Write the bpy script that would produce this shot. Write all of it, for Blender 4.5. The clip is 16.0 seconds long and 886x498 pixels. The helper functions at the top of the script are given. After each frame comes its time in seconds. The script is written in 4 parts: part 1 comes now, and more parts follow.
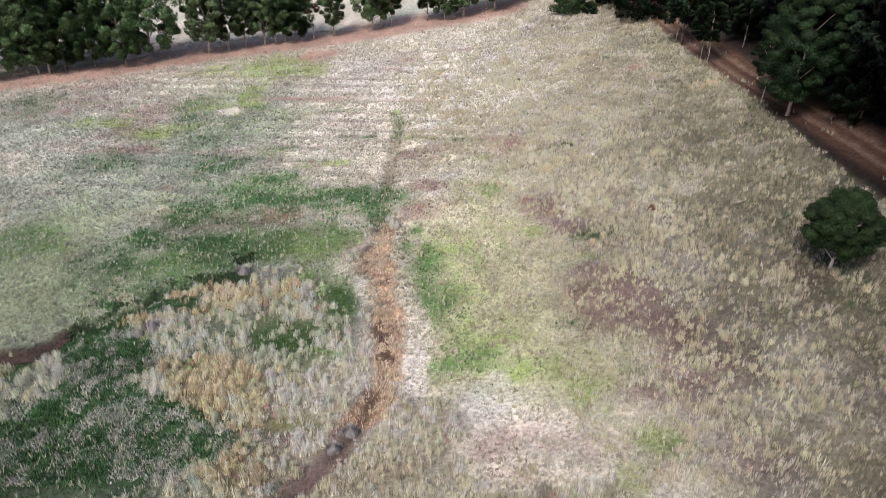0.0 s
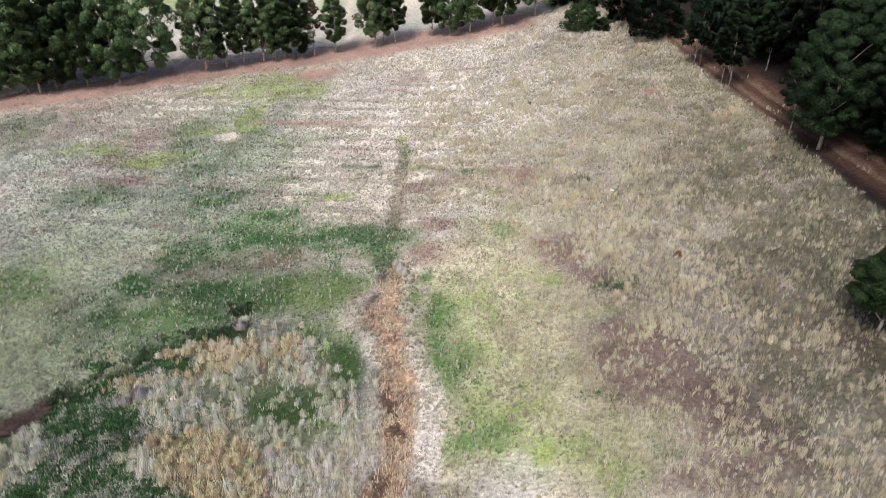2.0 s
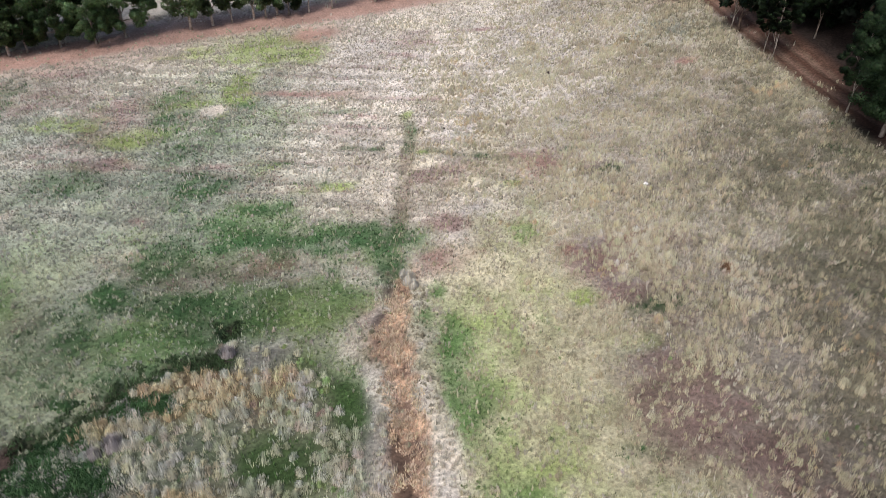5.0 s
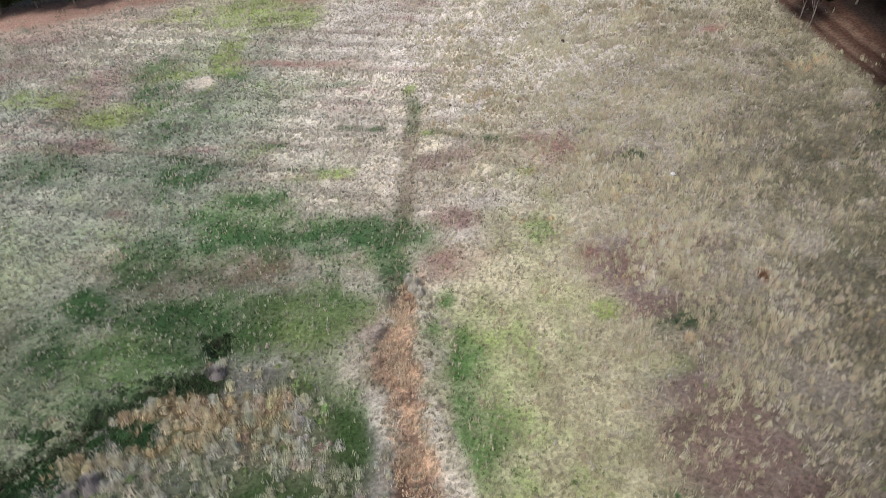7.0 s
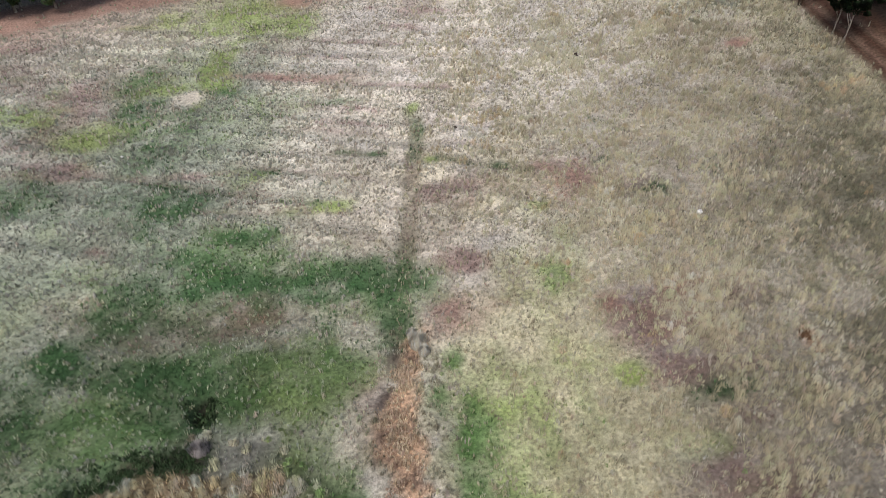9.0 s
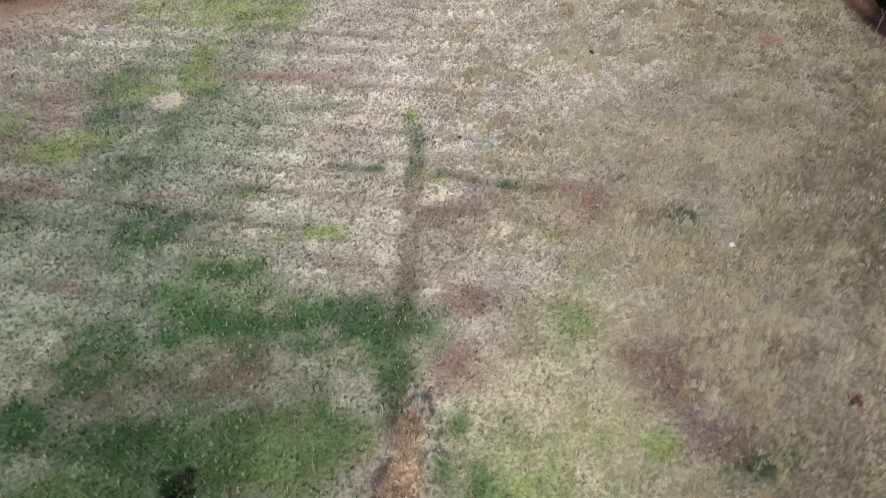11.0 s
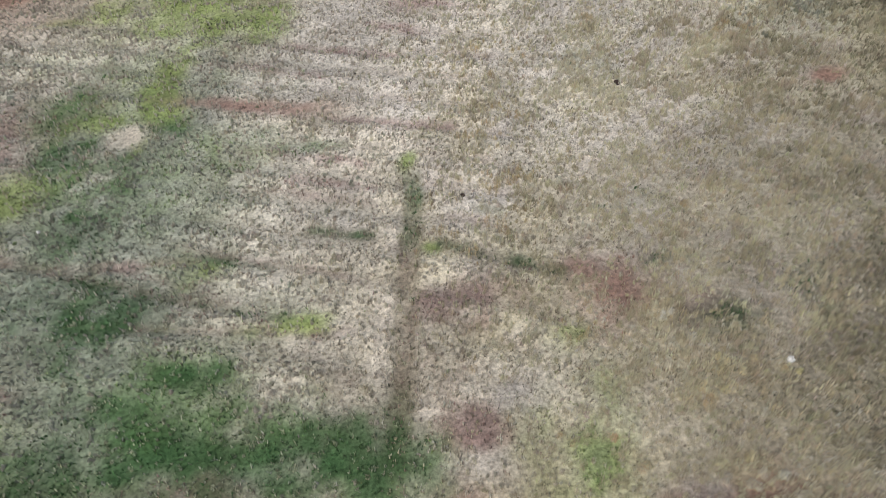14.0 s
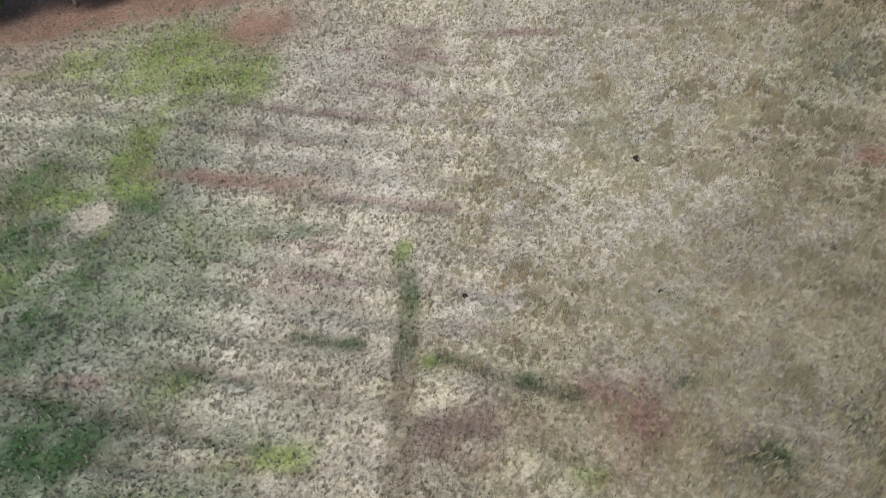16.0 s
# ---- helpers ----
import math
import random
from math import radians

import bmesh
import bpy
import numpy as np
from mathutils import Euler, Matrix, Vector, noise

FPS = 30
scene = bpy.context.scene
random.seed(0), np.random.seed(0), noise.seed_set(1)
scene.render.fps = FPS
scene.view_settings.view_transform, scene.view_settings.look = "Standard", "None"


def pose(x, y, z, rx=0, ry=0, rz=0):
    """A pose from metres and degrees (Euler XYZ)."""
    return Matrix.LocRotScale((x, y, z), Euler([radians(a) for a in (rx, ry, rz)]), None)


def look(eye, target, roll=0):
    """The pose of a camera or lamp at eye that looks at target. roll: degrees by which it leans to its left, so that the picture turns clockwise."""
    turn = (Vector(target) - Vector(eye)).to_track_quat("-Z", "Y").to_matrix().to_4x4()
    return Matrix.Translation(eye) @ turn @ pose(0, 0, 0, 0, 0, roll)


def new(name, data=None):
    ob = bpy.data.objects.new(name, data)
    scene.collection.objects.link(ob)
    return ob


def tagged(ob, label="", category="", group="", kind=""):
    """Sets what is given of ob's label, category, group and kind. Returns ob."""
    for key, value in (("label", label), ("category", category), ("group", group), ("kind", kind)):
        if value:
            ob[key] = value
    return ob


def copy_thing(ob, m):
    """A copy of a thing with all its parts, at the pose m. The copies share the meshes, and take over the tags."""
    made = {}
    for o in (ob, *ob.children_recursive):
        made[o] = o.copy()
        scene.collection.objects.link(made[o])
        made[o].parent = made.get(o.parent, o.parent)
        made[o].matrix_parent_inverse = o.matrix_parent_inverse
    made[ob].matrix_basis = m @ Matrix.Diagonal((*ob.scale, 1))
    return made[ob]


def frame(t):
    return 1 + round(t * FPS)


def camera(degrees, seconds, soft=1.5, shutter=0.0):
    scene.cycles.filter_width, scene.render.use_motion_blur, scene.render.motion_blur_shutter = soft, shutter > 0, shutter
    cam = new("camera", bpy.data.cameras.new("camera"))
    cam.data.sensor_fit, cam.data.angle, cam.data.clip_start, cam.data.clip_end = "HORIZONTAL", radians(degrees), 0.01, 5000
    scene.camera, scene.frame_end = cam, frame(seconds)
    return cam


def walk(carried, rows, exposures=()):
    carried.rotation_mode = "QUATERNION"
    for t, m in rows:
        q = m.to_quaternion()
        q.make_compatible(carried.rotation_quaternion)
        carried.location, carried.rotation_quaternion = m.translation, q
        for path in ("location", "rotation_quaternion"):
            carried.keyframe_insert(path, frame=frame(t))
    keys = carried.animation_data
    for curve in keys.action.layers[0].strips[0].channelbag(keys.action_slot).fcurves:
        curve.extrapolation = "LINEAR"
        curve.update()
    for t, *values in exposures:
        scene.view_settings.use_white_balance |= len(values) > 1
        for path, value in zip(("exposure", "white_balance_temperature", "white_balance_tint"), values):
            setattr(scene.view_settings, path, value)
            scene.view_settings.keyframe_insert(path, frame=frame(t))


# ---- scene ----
cam = camera(63.4, 16.0, soft=0.65)
METRES, EYE, TILT, LEAN, TURN = 66.6, 40.0, 0.0, -4.2, 0.0
ROWS = [
    (0.0, 0.0, 0.0, 0.0, -2.84, -31.67, 4.61),
    (0.5, -0.0022, 0.0252, 0.0064, -2.84, -31.67, 4.62),
    (1.0, -0.0048, 0.0515, 0.0131, -2.87, -31.71, 4.61),
    (1.5, -0.0072, 0.0777, 0.0197, -2.87, -31.73, 4.61),
    (2.0, -0.0099, 0.1037, 0.0235, -2.87, -31.73, 4.64),
    (2.5, -0.0118, 0.1304, 0.0246, -2.89, -31.77, 4.65),
    (3.0, -0.0142, 0.157, 0.0262, -2.9, -31.79, 4.65),
    (3.5, -0.016, 0.1841, 0.0277, -2.91, -31.81, 4.65),
    (4.0, -0.0186, 0.2096, 0.0276, -2.93, -32.44, 4.62),
    (4.2, -0.019, 0.221, 0.0282, -2.93, -33.25, 4.63),
    (5, -0.0204, 0.2665, 0.0306, -2.93, -36.4, 4.66),
    (5.6, -0.0214, 0.3006, 0.0323, -2.93, -38.9, 4.68),
    (6, -0.0221, 0.3234, 0.0335, -2.93, -40.3, 4.7),
    (6.3, -0.0226, 0.3404, 0.0344, -2.93, -40.7, 4.71),
    (6.5, -0.023, 0.3518, 0.035, -2.93, -40.75, 4.72),
    (7.0, -0.0242, 0.3805, 0.0358, -2.94, -40.74, 4.73),
    (7.5, -0.0254, 0.4084, 0.0366, -2.95, -40.9, 4.71),
    (8.0, -0.0258, 0.4364, 0.0375, -2.94, -41.17, 4.71),
    (8.5, -0.0264, 0.4645, 0.0387, -2.95, -41.47, 4.71),
    (11.0, -0.0239, 0.6196, 0.0433, -2.96, -45.04, 4.72),
    (11.5, -0.0222, 0.6547, 0.045, -2.95, -45.79, 4.73),
    (12.0, -0.021, 0.6909, 0.0467, -2.94, -46.54, 4.73),
    (12.5, -0.0192, 0.7281, 0.0482, -2.93, -47.26, 4.76),
    (13.0, -0.0172, 0.7623, 0.0496, -2.95, -47.94, 4.74),
    (13.5, -0.0143, 0.7999, 0.0511, -2.95, -48.68, 4.74),
    (14.0, -0.0113, 0.8382, 0.053, -2.94, -49.47, 4.78),
    (14.5, -0.0084, 0.8776, 0.0552, -2.92, -49.99, 4.8),
    (15.0, -0.0057, 0.9162, 0.0566, -2.9, -49.98, 4.81),
    (15.5, -0.0033, 0.9551, 0.058, -2.87, -49.96, 4.84),
    (16.0, -0.001, 0.9943, 0.0594, -2.86, -49.94, 4.86),
]
# the clip darkens a little as the bright grass fills the picture
EXPOSURES = [(0.0, 0.04, 6450, 14), (4.0, -0.06, 6450, 14), (7.0, -0.26, 6500, 12), (11.0, -0.47, 6500, 10), (14.0, -0.59, 6550, 8), (16.0, -0.73, 6600, 5)]
walk(cam, [(t, pose(0, 0, EYE, TILT, LEAN, TURN) @ pose(METRES * x, METRES * y, METRES * z, 90 + pitch, roll, yaw)) for t, x, y, z, yaw, pitch, roll in ROWS], EXPOSURES)

# ---- world and light ----
world = bpy.data.worlds.new("overcast_sky")
scene.world = world
world.use_nodes = True
wn = world.node_tree
sky = wn.nodes.new("ShaderNodeTexSky")
sky.sky_type, sky.sun_disc = "NISHITA", False
sky.sun_elevation, sky.sun_rotation = radians(54), radians(-145)
sky.air_density, sky.dust_density, sky.ozone_density = 1.0, 3.0, 1.0
wn.nodes["Background"].inputs["Strength"].default_value = 0.165
wn.links.new(sky.outputs["Color"], wn.nodes["Background"].inputs["Color"])
sun = new("sun", bpy.data.lights.new("sun", "SUN"))
sun.data.energy, sun.data.angle, sun.data.color = 2.9, radians(22), (1.0, 0.975, 0.94)
sun.matrix_world = look((-24, -34, 58), (0, 0, 0))


# ---- small tools ----
def vnoise(x, y, scale, seed):
    """Smooth value noise from 0 to 1, for arrays of places."""
    u, v = x / scale, y / scale
    i, j = np.floor(u).astype(np.int64), np.floor(v).astype(np.int64)
    a, b = u - i, v - j
    a, b = a * a * (3 - 2 * a), b * b * (3 - 2 * b)

    def h(p, q):
        n = (p * 374761393 + q * 668265263 + seed * 974711) & 0xFFFFFFFF
        n = ((n ^ (n >> 13)) * 1274126177) & 0xFFFFFFFF
        return ((n ^ (n >> 16)) & 0xFFFF) / 65535.0

    return (h(i, j) * (1 - a) + h(i + 1, j) * a) * (1 - b) + (h(i, j + 1) * (1 - a) + h(i + 1, j + 1) * a) * b


def fractal(x, y, scale, seed, octaves=4):
    total, amp, out = 0.0, 1.0, 0.0
    for k in range(octaves):
        out = out + amp * vnoise(x, y, scale / 2 ** k, seed + 17 * k)
        total, amp = total + amp, amp * 0.55
    return out / total


def smooth(a, b, v):
    s = np.clip((v - a) / (b - a), 0, 1)
    return s * s * (3 - 2 * s)


def along(x, y, line):
    """Distance of places from a line of points, and how far along it they lie (0 to 1)."""
    best, where = np.full(np.shape(x), 1e9), np.zeros(np.shape(x))
    n = len(line) - 1
    for k in range(n):
        (ax, ay), (bx, by) = line[k], line[k + 1]
        dx, dy = bx - ax, by - ay
        s = np.clip(((x - ax) * dx + (y - ay) * dy) / (dx * dx + dy * dy), 0, 1)
        d = np.hypot(x - ax - s * dx, y - ay - s * dy)
        where = np.where(d < best, (k + s) / n, where)
        best = np.minimum(best, d)
    return best, where


def part(name, bm, material, parent=None, label=""):
    me = bpy.data.meshes.new(name)
    bm.to_mesh(me)
    bm.free()
    me.materials.append(material)
    ob = new(name, me)
    ob.parent = parent
    return tagged(ob, label)


def mesh_of(name, verts, faces, material, colours=None, smooth_faces=False):
    """A mesh from arrays: verts (n, 3), faces (m, 3) or (m, 4); colours (n, 3) go to the attribute 'tint'."""
    me = bpy.data.meshes.new(name)
    n, (m, k) = len(verts), faces.shape
    me.vertices.add(n)
    me.vertices.foreach_set("co", np.ascontiguousarray(verts, np.float32).ravel())
    me.loops.add(m * k)
    me.loops.foreach_set("vertex_index", np.ascontiguousarray(faces, np.int32).ravel())
    me.polygons.add(m)
    me.polygons.foreach_set("loop_start", np.arange(0, m * k, k, dtype=np.int32))
    me.polygons.foreach_set("use_smooth", np.full(m, smooth_faces))
    if colours is not None:
        attr = me.attributes.new("tint", "FLOAT_COLOR", "POINT")
        attr.data.foreach_set("color", np.concatenate([colours, np.ones((n, 1))], 1).astype(np.float32).ravel())
    me.update(calc_edges=True)
    me.materials.append(material)
    return me


# ---- materials ----
def material(name, rough=0.8, spec=0.2):
    mat = bpy.data.materials.new(name)
    mat.use_nodes = True
    bsdf = mat.node_tree.nodes["Principled BSDF"]
    bsdf.inputs["Roughness"].default_value = rough
    bsdf.inputs["Specular IOR Level"].default_value = spec
    return mat, mat.node_tree, bsdf


def noise_node(nt, scale, detail=4.0, rough=0.6):
    coord = nt.nodes.new("ShaderNodeNewGeometry")
    tex = nt.nodes.new("ShaderNodeTexNoise")
    tex.inputs["Scale"].default_value, tex.inputs["Detail"].default_value = scale, detail
    tex.inputs["Roughness"].default_value = rough
    nt.links.new(coord.outputs["Position"], tex.inputs["Vector"])
    return tex.outputs["Fac"]


def spread_value(nt, fac, low, high, lo=0.3, hi=0.7):
    r = nt.nodes.new("ShaderNodeMapRange")
    r.inputs["From Min"].default_value, r.inputs["From Max"].default_value = lo, hi
    r.inputs["To Min"].default_value, r.inputs["To Max"].default_value = low, high
    nt.links.new(fac, r.inputs["Value"])
    return r.outputs["Result"]


def multiply(nt, colour, *values):
    for v in values:
        m = nt.nodes.new("ShaderNodeVectorMath")
        m.operation = "SCALE"
        nt.links.new(colour, m.inputs[0])
        nt.links.new(v, m.inputs["Scale"])
        colour = m.outputs["Vector"]
    return colour


def tint_node(nt):
    a = nt.nodes.new("ShaderNodeAttribute")
    a.attribute_name = "tint"
    return a.outputs["Color"]


def bump(nt, bsdf, fac, strength, distance):
    b = nt.nodes.new("ShaderNodeBump")
    b.inputs["Strength"].default_value, b.inputs["Distance"].default_value = strength, distance
    nt.links.new(fac, b.inputs["Height"])
    nt.links.new(b.outputs["Normal"], bsdf.inputs["Normal"])


def ground_material():
    mat, nt, bsdf = material("turf_and_soil", 0.95, 0.1)
    fine, mid = noise_node(nt, 3.6, 7, 0.72), noise_node(nt, 0.9, 5, 0.65)
    col = multiply(nt, tint_node(nt), spread_value(nt, fine, 0.54, 1.46, 0.34, 0.66), spread_value(nt, mid, 0.86, 1.14))
    nt.links.new(col, bsdf.inputs["Base Color"])
    bump(nt, bsdf, fine, 0.5, 0.1)
    return mat


def eased_normal(nt, bsdf, source, own):
    """Thin blades and leaves take the light of the tuft or clump that they belong to, more than that of their own faces."""
    g = nt.nodes.new("ShaderNodeNewGeometry").outputs["Normal"]
    a, s, n = (nt.nodes.new("ShaderNodeVectorMath") for _ in range(3))
    s.operation, a.operation, n.operation = "SCALE", "ADD", "NORMALIZE"
    s.inputs["Scale"].default_value = own
    nt.links.new(g, s.inputs[0])
    nt.links.new(s.outputs["Vector"], a.inputs[0])
    if source is None:
        a.inputs[1].default_value = (0, -0.15, 1)
    else:
        nt.links.new(source, a.inputs[1])
    nt.links.new(a.outputs["Vector"], n.inputs[0])
    nt.links.new(n.outputs["Vector"], bsdf.inputs["Normal"])


def blade_material():
    mat, nt, bsdf = material("grass_blades", 0.75, 0.15)
    rnd = nt.nodes.new("ShaderNodeNewGeometry").outputs["Random Per Island"]
    col = multiply(nt, tint_node(nt), spread_value(nt, rnd, 0.88, 1.12, 0, 1))
    nt.links.new(col, bsdf.inputs["Base Color"])
    eased_normal(nt, bsdf, None, 0.35)
    thin = nt.nodes.new("ShaderNodeBsdfTranslucent")
    mix = nt.nodes.new("ShaderNodeMixShader")
    mix.inputs["Fac"].default_value = 0.3
    nt.links.new(col, thin.inputs["Color"])
    nt.links.new(bsdf.outputs["BSDF"], mix.inputs[1])
    nt.links.new(thin.outputs["BSDF"], mix.inputs[2])
    nt.links.new(mix.outputs["Shader"], nt.nodes["Material Output"].inputs["Surface"])
    return mat


def leaf_material():
    mat, nt, bsdf = material("gum_leaves", 0.65, 0.2)
    rnd = nt.nodes.new("ShaderNodeNewGeometry").outputs["Random Per Island"]
    col = multiply(nt, tint_node(nt), spread_value(nt, rnd, 0.6, 1.4, 0, 1))
    nt.links.new(col, bsdf.inputs["Base Color"])
    bulge = nt.nodes.new("ShaderNodeAttribute")
    bulge.attribute_name = "bulge"
    eased_normal(nt, bsdf, bulge.outputs["Vector"], 0.5)
    thin = nt.nodes.new("ShaderNodeBsdfTranslucent")
    mix = nt.nodes.new("ShaderNodeMixShader")
    mix.inputs["Fac"].default_value = 0.4
    nt.links.new(col, thin.inputs["Color"])
    nt.links.new(bsdf.outputs["BSDF"], mix.inputs[1])
    nt.links.new(thin.outputs["BSDF"], mix.inputs[2])
    nt.links.new(mix.outputs["Shader"], nt.nodes["Material Output"].inputs["Surface"])
    return mat


def bark_material(name, light, dark):
    mat, nt, bsdf = material(name, 0.85, 0.2)
    mix = nt.nodes.new("ShaderNodeMix")
    mix.data_type = "RGBA"
    mix.inputs["A"].default_value, mix.inputs["B"].default_value = (*dark, 1), (*light, 1)
    fac = noise_node(nt, 2.5, 5, 0.65)
    nt.links.new(spread_value(nt, fac, 0, 1, 0.35, 0.6), mix.inputs["Factor"])
    nt.links.new(mix.outputs["Result"], bsdf.inputs["Base Color"])
    bump(nt, bsdf, fac, 0.5, 0.05)
    return mat


def stone_material(name, colour):
    mat, nt, bsdf = material(name, 0.9, 0.2)
    rgb = nt.nodes.new("ShaderNodeRGB")
    rgb.outputs[0].default_value = (*colour, 1)
    fac = noise_node(nt, 8.0, 5, 0.65)
    nt.links.new(multiply(nt, rgb.outputs[0], spread_value(nt, fac, 0.6, 1.3)), bsdf.inputs["Base Color"])
    bump(nt, bsdf, fac, 0.6, 0.03)
    return mat


TURF, BLADE, LEAF = ground_material(), blade_material(), leaf_material()
PALE_BARK = bark_material("pale_gum_bark", (0.58, 0.50, 0.42), (0.25, 0.19, 0.15))
DARK_BARK = bark_material("dark_bark", (0.16, 0.11, 0.08), (0.05, 0.035, 0.03))
PALE_STONE = stone_material("pale_stone", (0.62, 0.60, 0.56))
DUNG = stone_material("dark_dung", (0.05, 0.035, 0.028))

# ---- the lie of the land ----
DITCH = [(-4.6, 38.0), (-2.9, 40.5), (-2.5, 43.4), (-2.5, 48.5), (-2.8, 53.0), (-3.4, 58.0), (-3.8, 62.0), (-3.3, 65.2), (-2.7, 68.7)]
CATTLE_PATH = [(-4.0, 68.8), (-3.6, 73.5), (-3.0, 78.4), (-2.5, 85.8), (-2.2, 92.0), (-1.6, 98.0), (-2.0, 101.8)]
LEFT_DITCH = [(-39.0, 48.4), (-35.2, 48.4), (-32.4, 48.6), (-31.0, 50.6), (-29.6, 52.5), (-26.0, 55.3), (-24.0, 58.2), (-21.2, 59.5), (-17.2, 59.4)]
HOLLOW = (-17.6, 63.6)
DITCH_FOOT = [(-3.6, 40.6), (-3.9, 39.7), (-5.7, 35.8), (-8.0, 32.5), (-9.7, 30.8)]
# the upper edge of the rank grass at the foot of the slope
BRIM = [(-39, 48.0), (-32, 48.4), (-29.6, 52.0), (-26, 55.0), (-24, 58.0), (-21, 59.8), (-17, 62.0), (-12, 60.5), (-6, 56.0), (-3, 50.0), (-1, 41.0), (5, 36.5), (12, 31.0), (16, 26.0)]
BAY = (7.0, 33.9, 5.1, 3.8)
LOWER_DITCH = [(-36.0, 39.6), (-31.0, 39.8), (-25.7, 39.9)]
TRACK = [(40.5, 150.0), (42.5, 135.0), (44.2, 124.0), (44.6, 112.0), (45.5, 98.5), (46.2, 89.5), (47.6, 80.0), (48.4, 72.0), (48.8, 65.0), (49.5, 40.0)]
TREE_LINE = [(-95.0, 126.0), (-69.0, 132.0), (-50.0, 139.0), (-34.5, 142.8), (-18.5, 145.5), (-4.0, 148.0), (8.0, 149.0), (25.0, 151.0)]
FURROWS = [
    [(0.3, 92.4), (4.7, 90.4), (8.5, 88.5)], [(-10.1, 95.1), (-4.8, 93.8)], [(-14.5, 121.4), (-2.6, 117.7)],
    [(-2.5, 127.3), (6.7, 124.4)], [(7.1, 128.7), (13.7, 127.7)], [(-9.4, 109.1), (1.9, 105.8)],
    [(-42.2, 96.0), (-31.1, 92.9), (-15.6, 87.6)], [(-48.8, 98.0), (-37.8, 95.3)], [(-15.7, 87.7), (-10.6, 86.0)],
    [(-31.9, 93.0), (-19.4, 92.6)], [(-26.6, 87.0), (-6.6, 84.9)], [(-12.0, 101.0), (-4.0, 99.0)],
]


def ploughed(x, y):
    """How strongly the old plough ridges show, and their wave across the slope."""
    v = y + 0.30 * x + 2.2 * (fractal(x, y, 22, 71) - 0.5)
    where = smooth(-52, -40, x) * smooth(12, 4, x) * smooth(76, 84, y) * smooth(136, 126, y)
    return where * smooth(0.25, 0.5, fractal(x, y, 9, 33)), 0.5 + 0.5 * np.sin(v * 2 * np.pi / 3.7)


def land(x, y):
    """The slope as a whole: it climbs to the wood, with a shallow dip along the old ditch."""
    u, v = np.clip(x, -90, 70) / 50, (np.clip(y, 10, 185) - 90) / 50
    return 1.75 + 4.215 * u + 0.022 * v + 2.967 * u * u + 1.277 * u * v + 0.642 * v * v + 0.837 * u ** 3


def height(x, y):
    x, y = np.asarray(x, float), np.asarray(y, float)
    z = land(x, y)
    near = smooth(-75, -60, x) * smooth(62, 52, x) * smooth(12, 20, y) * smooth(200, 170, y)
    z = z + near * (0.35 * (fractal(x, y, 6.0, 5, 3) - 0.5) + 0.16 * (fractal(x, y, 1.3, 9, 2) - 0.5))
    d, s = along(x, y, DITCH)
    z = z - 0.3 * np.exp(-(d / 0.8) ** 2) + 0.16 * np.exp(-((d - 1.8) / 0.7) ** 2)
    d, s = along(x, y, CATTLE_PATH)
    z = z - 0.22 * np.exp(-(d / 0.8) ** 2)
    d, s = along(x, y, LEFT_DITCH)
    z = z - 0.9 * np.exp(-(d / 0.75) ** 2) * smooth(1.0, 0.75, s)
    z = z - 1.3 * np.exp(-(np.hypot((x - HOLLOW[0]) / 0.8, (y - HOLLOW[1]) / 1.3)) ** 2)
    d, s = along(x, y, LOWER_DITCH)
    z = z - 0.45 * np.exp(-(d / 0.6) ** 2)
    d, s = along(x, y, TRACK)
    z = z - 0.18 * np.exp(-((d - 0.95) / 0.35) ** 2)
    for line in FURROWS:
        d, s = along(x, y, line)
        z = z - 0.14 * np.exp(-(d / 0.42) ** 2)
    show, wave = ploughed(x, y)
    return z + 0.24 * show * (wave - 0.5)


# ---- what grows where: (x, y, half width, half depth, share, turn in degrees) ----
PATCHES = {}


def spread(kind, spots):
    PATCHES.setdefault(kind, []).extend(spots)


spread("lime", [(-25.8, 132.3, 5.6, 4.2, 0.6), (-18, 127.3, 3, 4.3, 0.8), (-35.6, 130.9, 2.5, 1.9, 0.75), (-40.5, 129.5, 3.1, 0.8, 0.5),
    (-29, 126.5, 3.6, 1.9, 0.5), (-25.8, 110.8, 2.3, 1.6, 0.85), (-31.5, 111, 2.5, 1, 0.6), (-9.8, 85.7, 1.6, 0.9, 0.7),
    (-0.5, 92, 0.6, 0.6, 0.8), (-2.2, 102, 0.8, 0.8, 0.9), (-17.1, 91.4, 2, 1.1, 0.35), (8.4, 82.7, 1, 0.9, 0.35),
    (-23.4, 124.6, 9.3, 2.1, 0.4, -108), (-26, 115.1, 3.8, 1.5, 0.8, -109), (-26.8, 106.9, 1.3, 0.6, 0.6, -108)])
spread("lime", [(-9.7, 85.8, 1.7, 1.1, 0.55), (10.8, 78.6, 2.2, 1.7, 0.25), (5.3, 76.7, 1.4, 1, 0.32), (8.6, 83.1, 1.6, 1.2, 0.3),
    (-10.6, 65.5, 2.6, 2.5, 0.1), (12.6, 63.5, 0.8, 1, 0.6), (9.3, 66, 1.8, 1.7, 0.32), (3.9, 61.3, 2, 1.1, 0.17),
    (1.2, 62, 2.1, 1.1, 0.15), (-10.2, 65.7, 2.3, 3.4, 0.1), (6.4, 54.4, 1.5, 0.7, 0.36), (12.3, 63.5, 1.3, 1, 0.52),
    (14.6, 57.5, 2, 1.4, 0.28), (7.3, 46.9, 2, 1, 0.23), (8, 74.3, 3, 4.9, 0.23)])
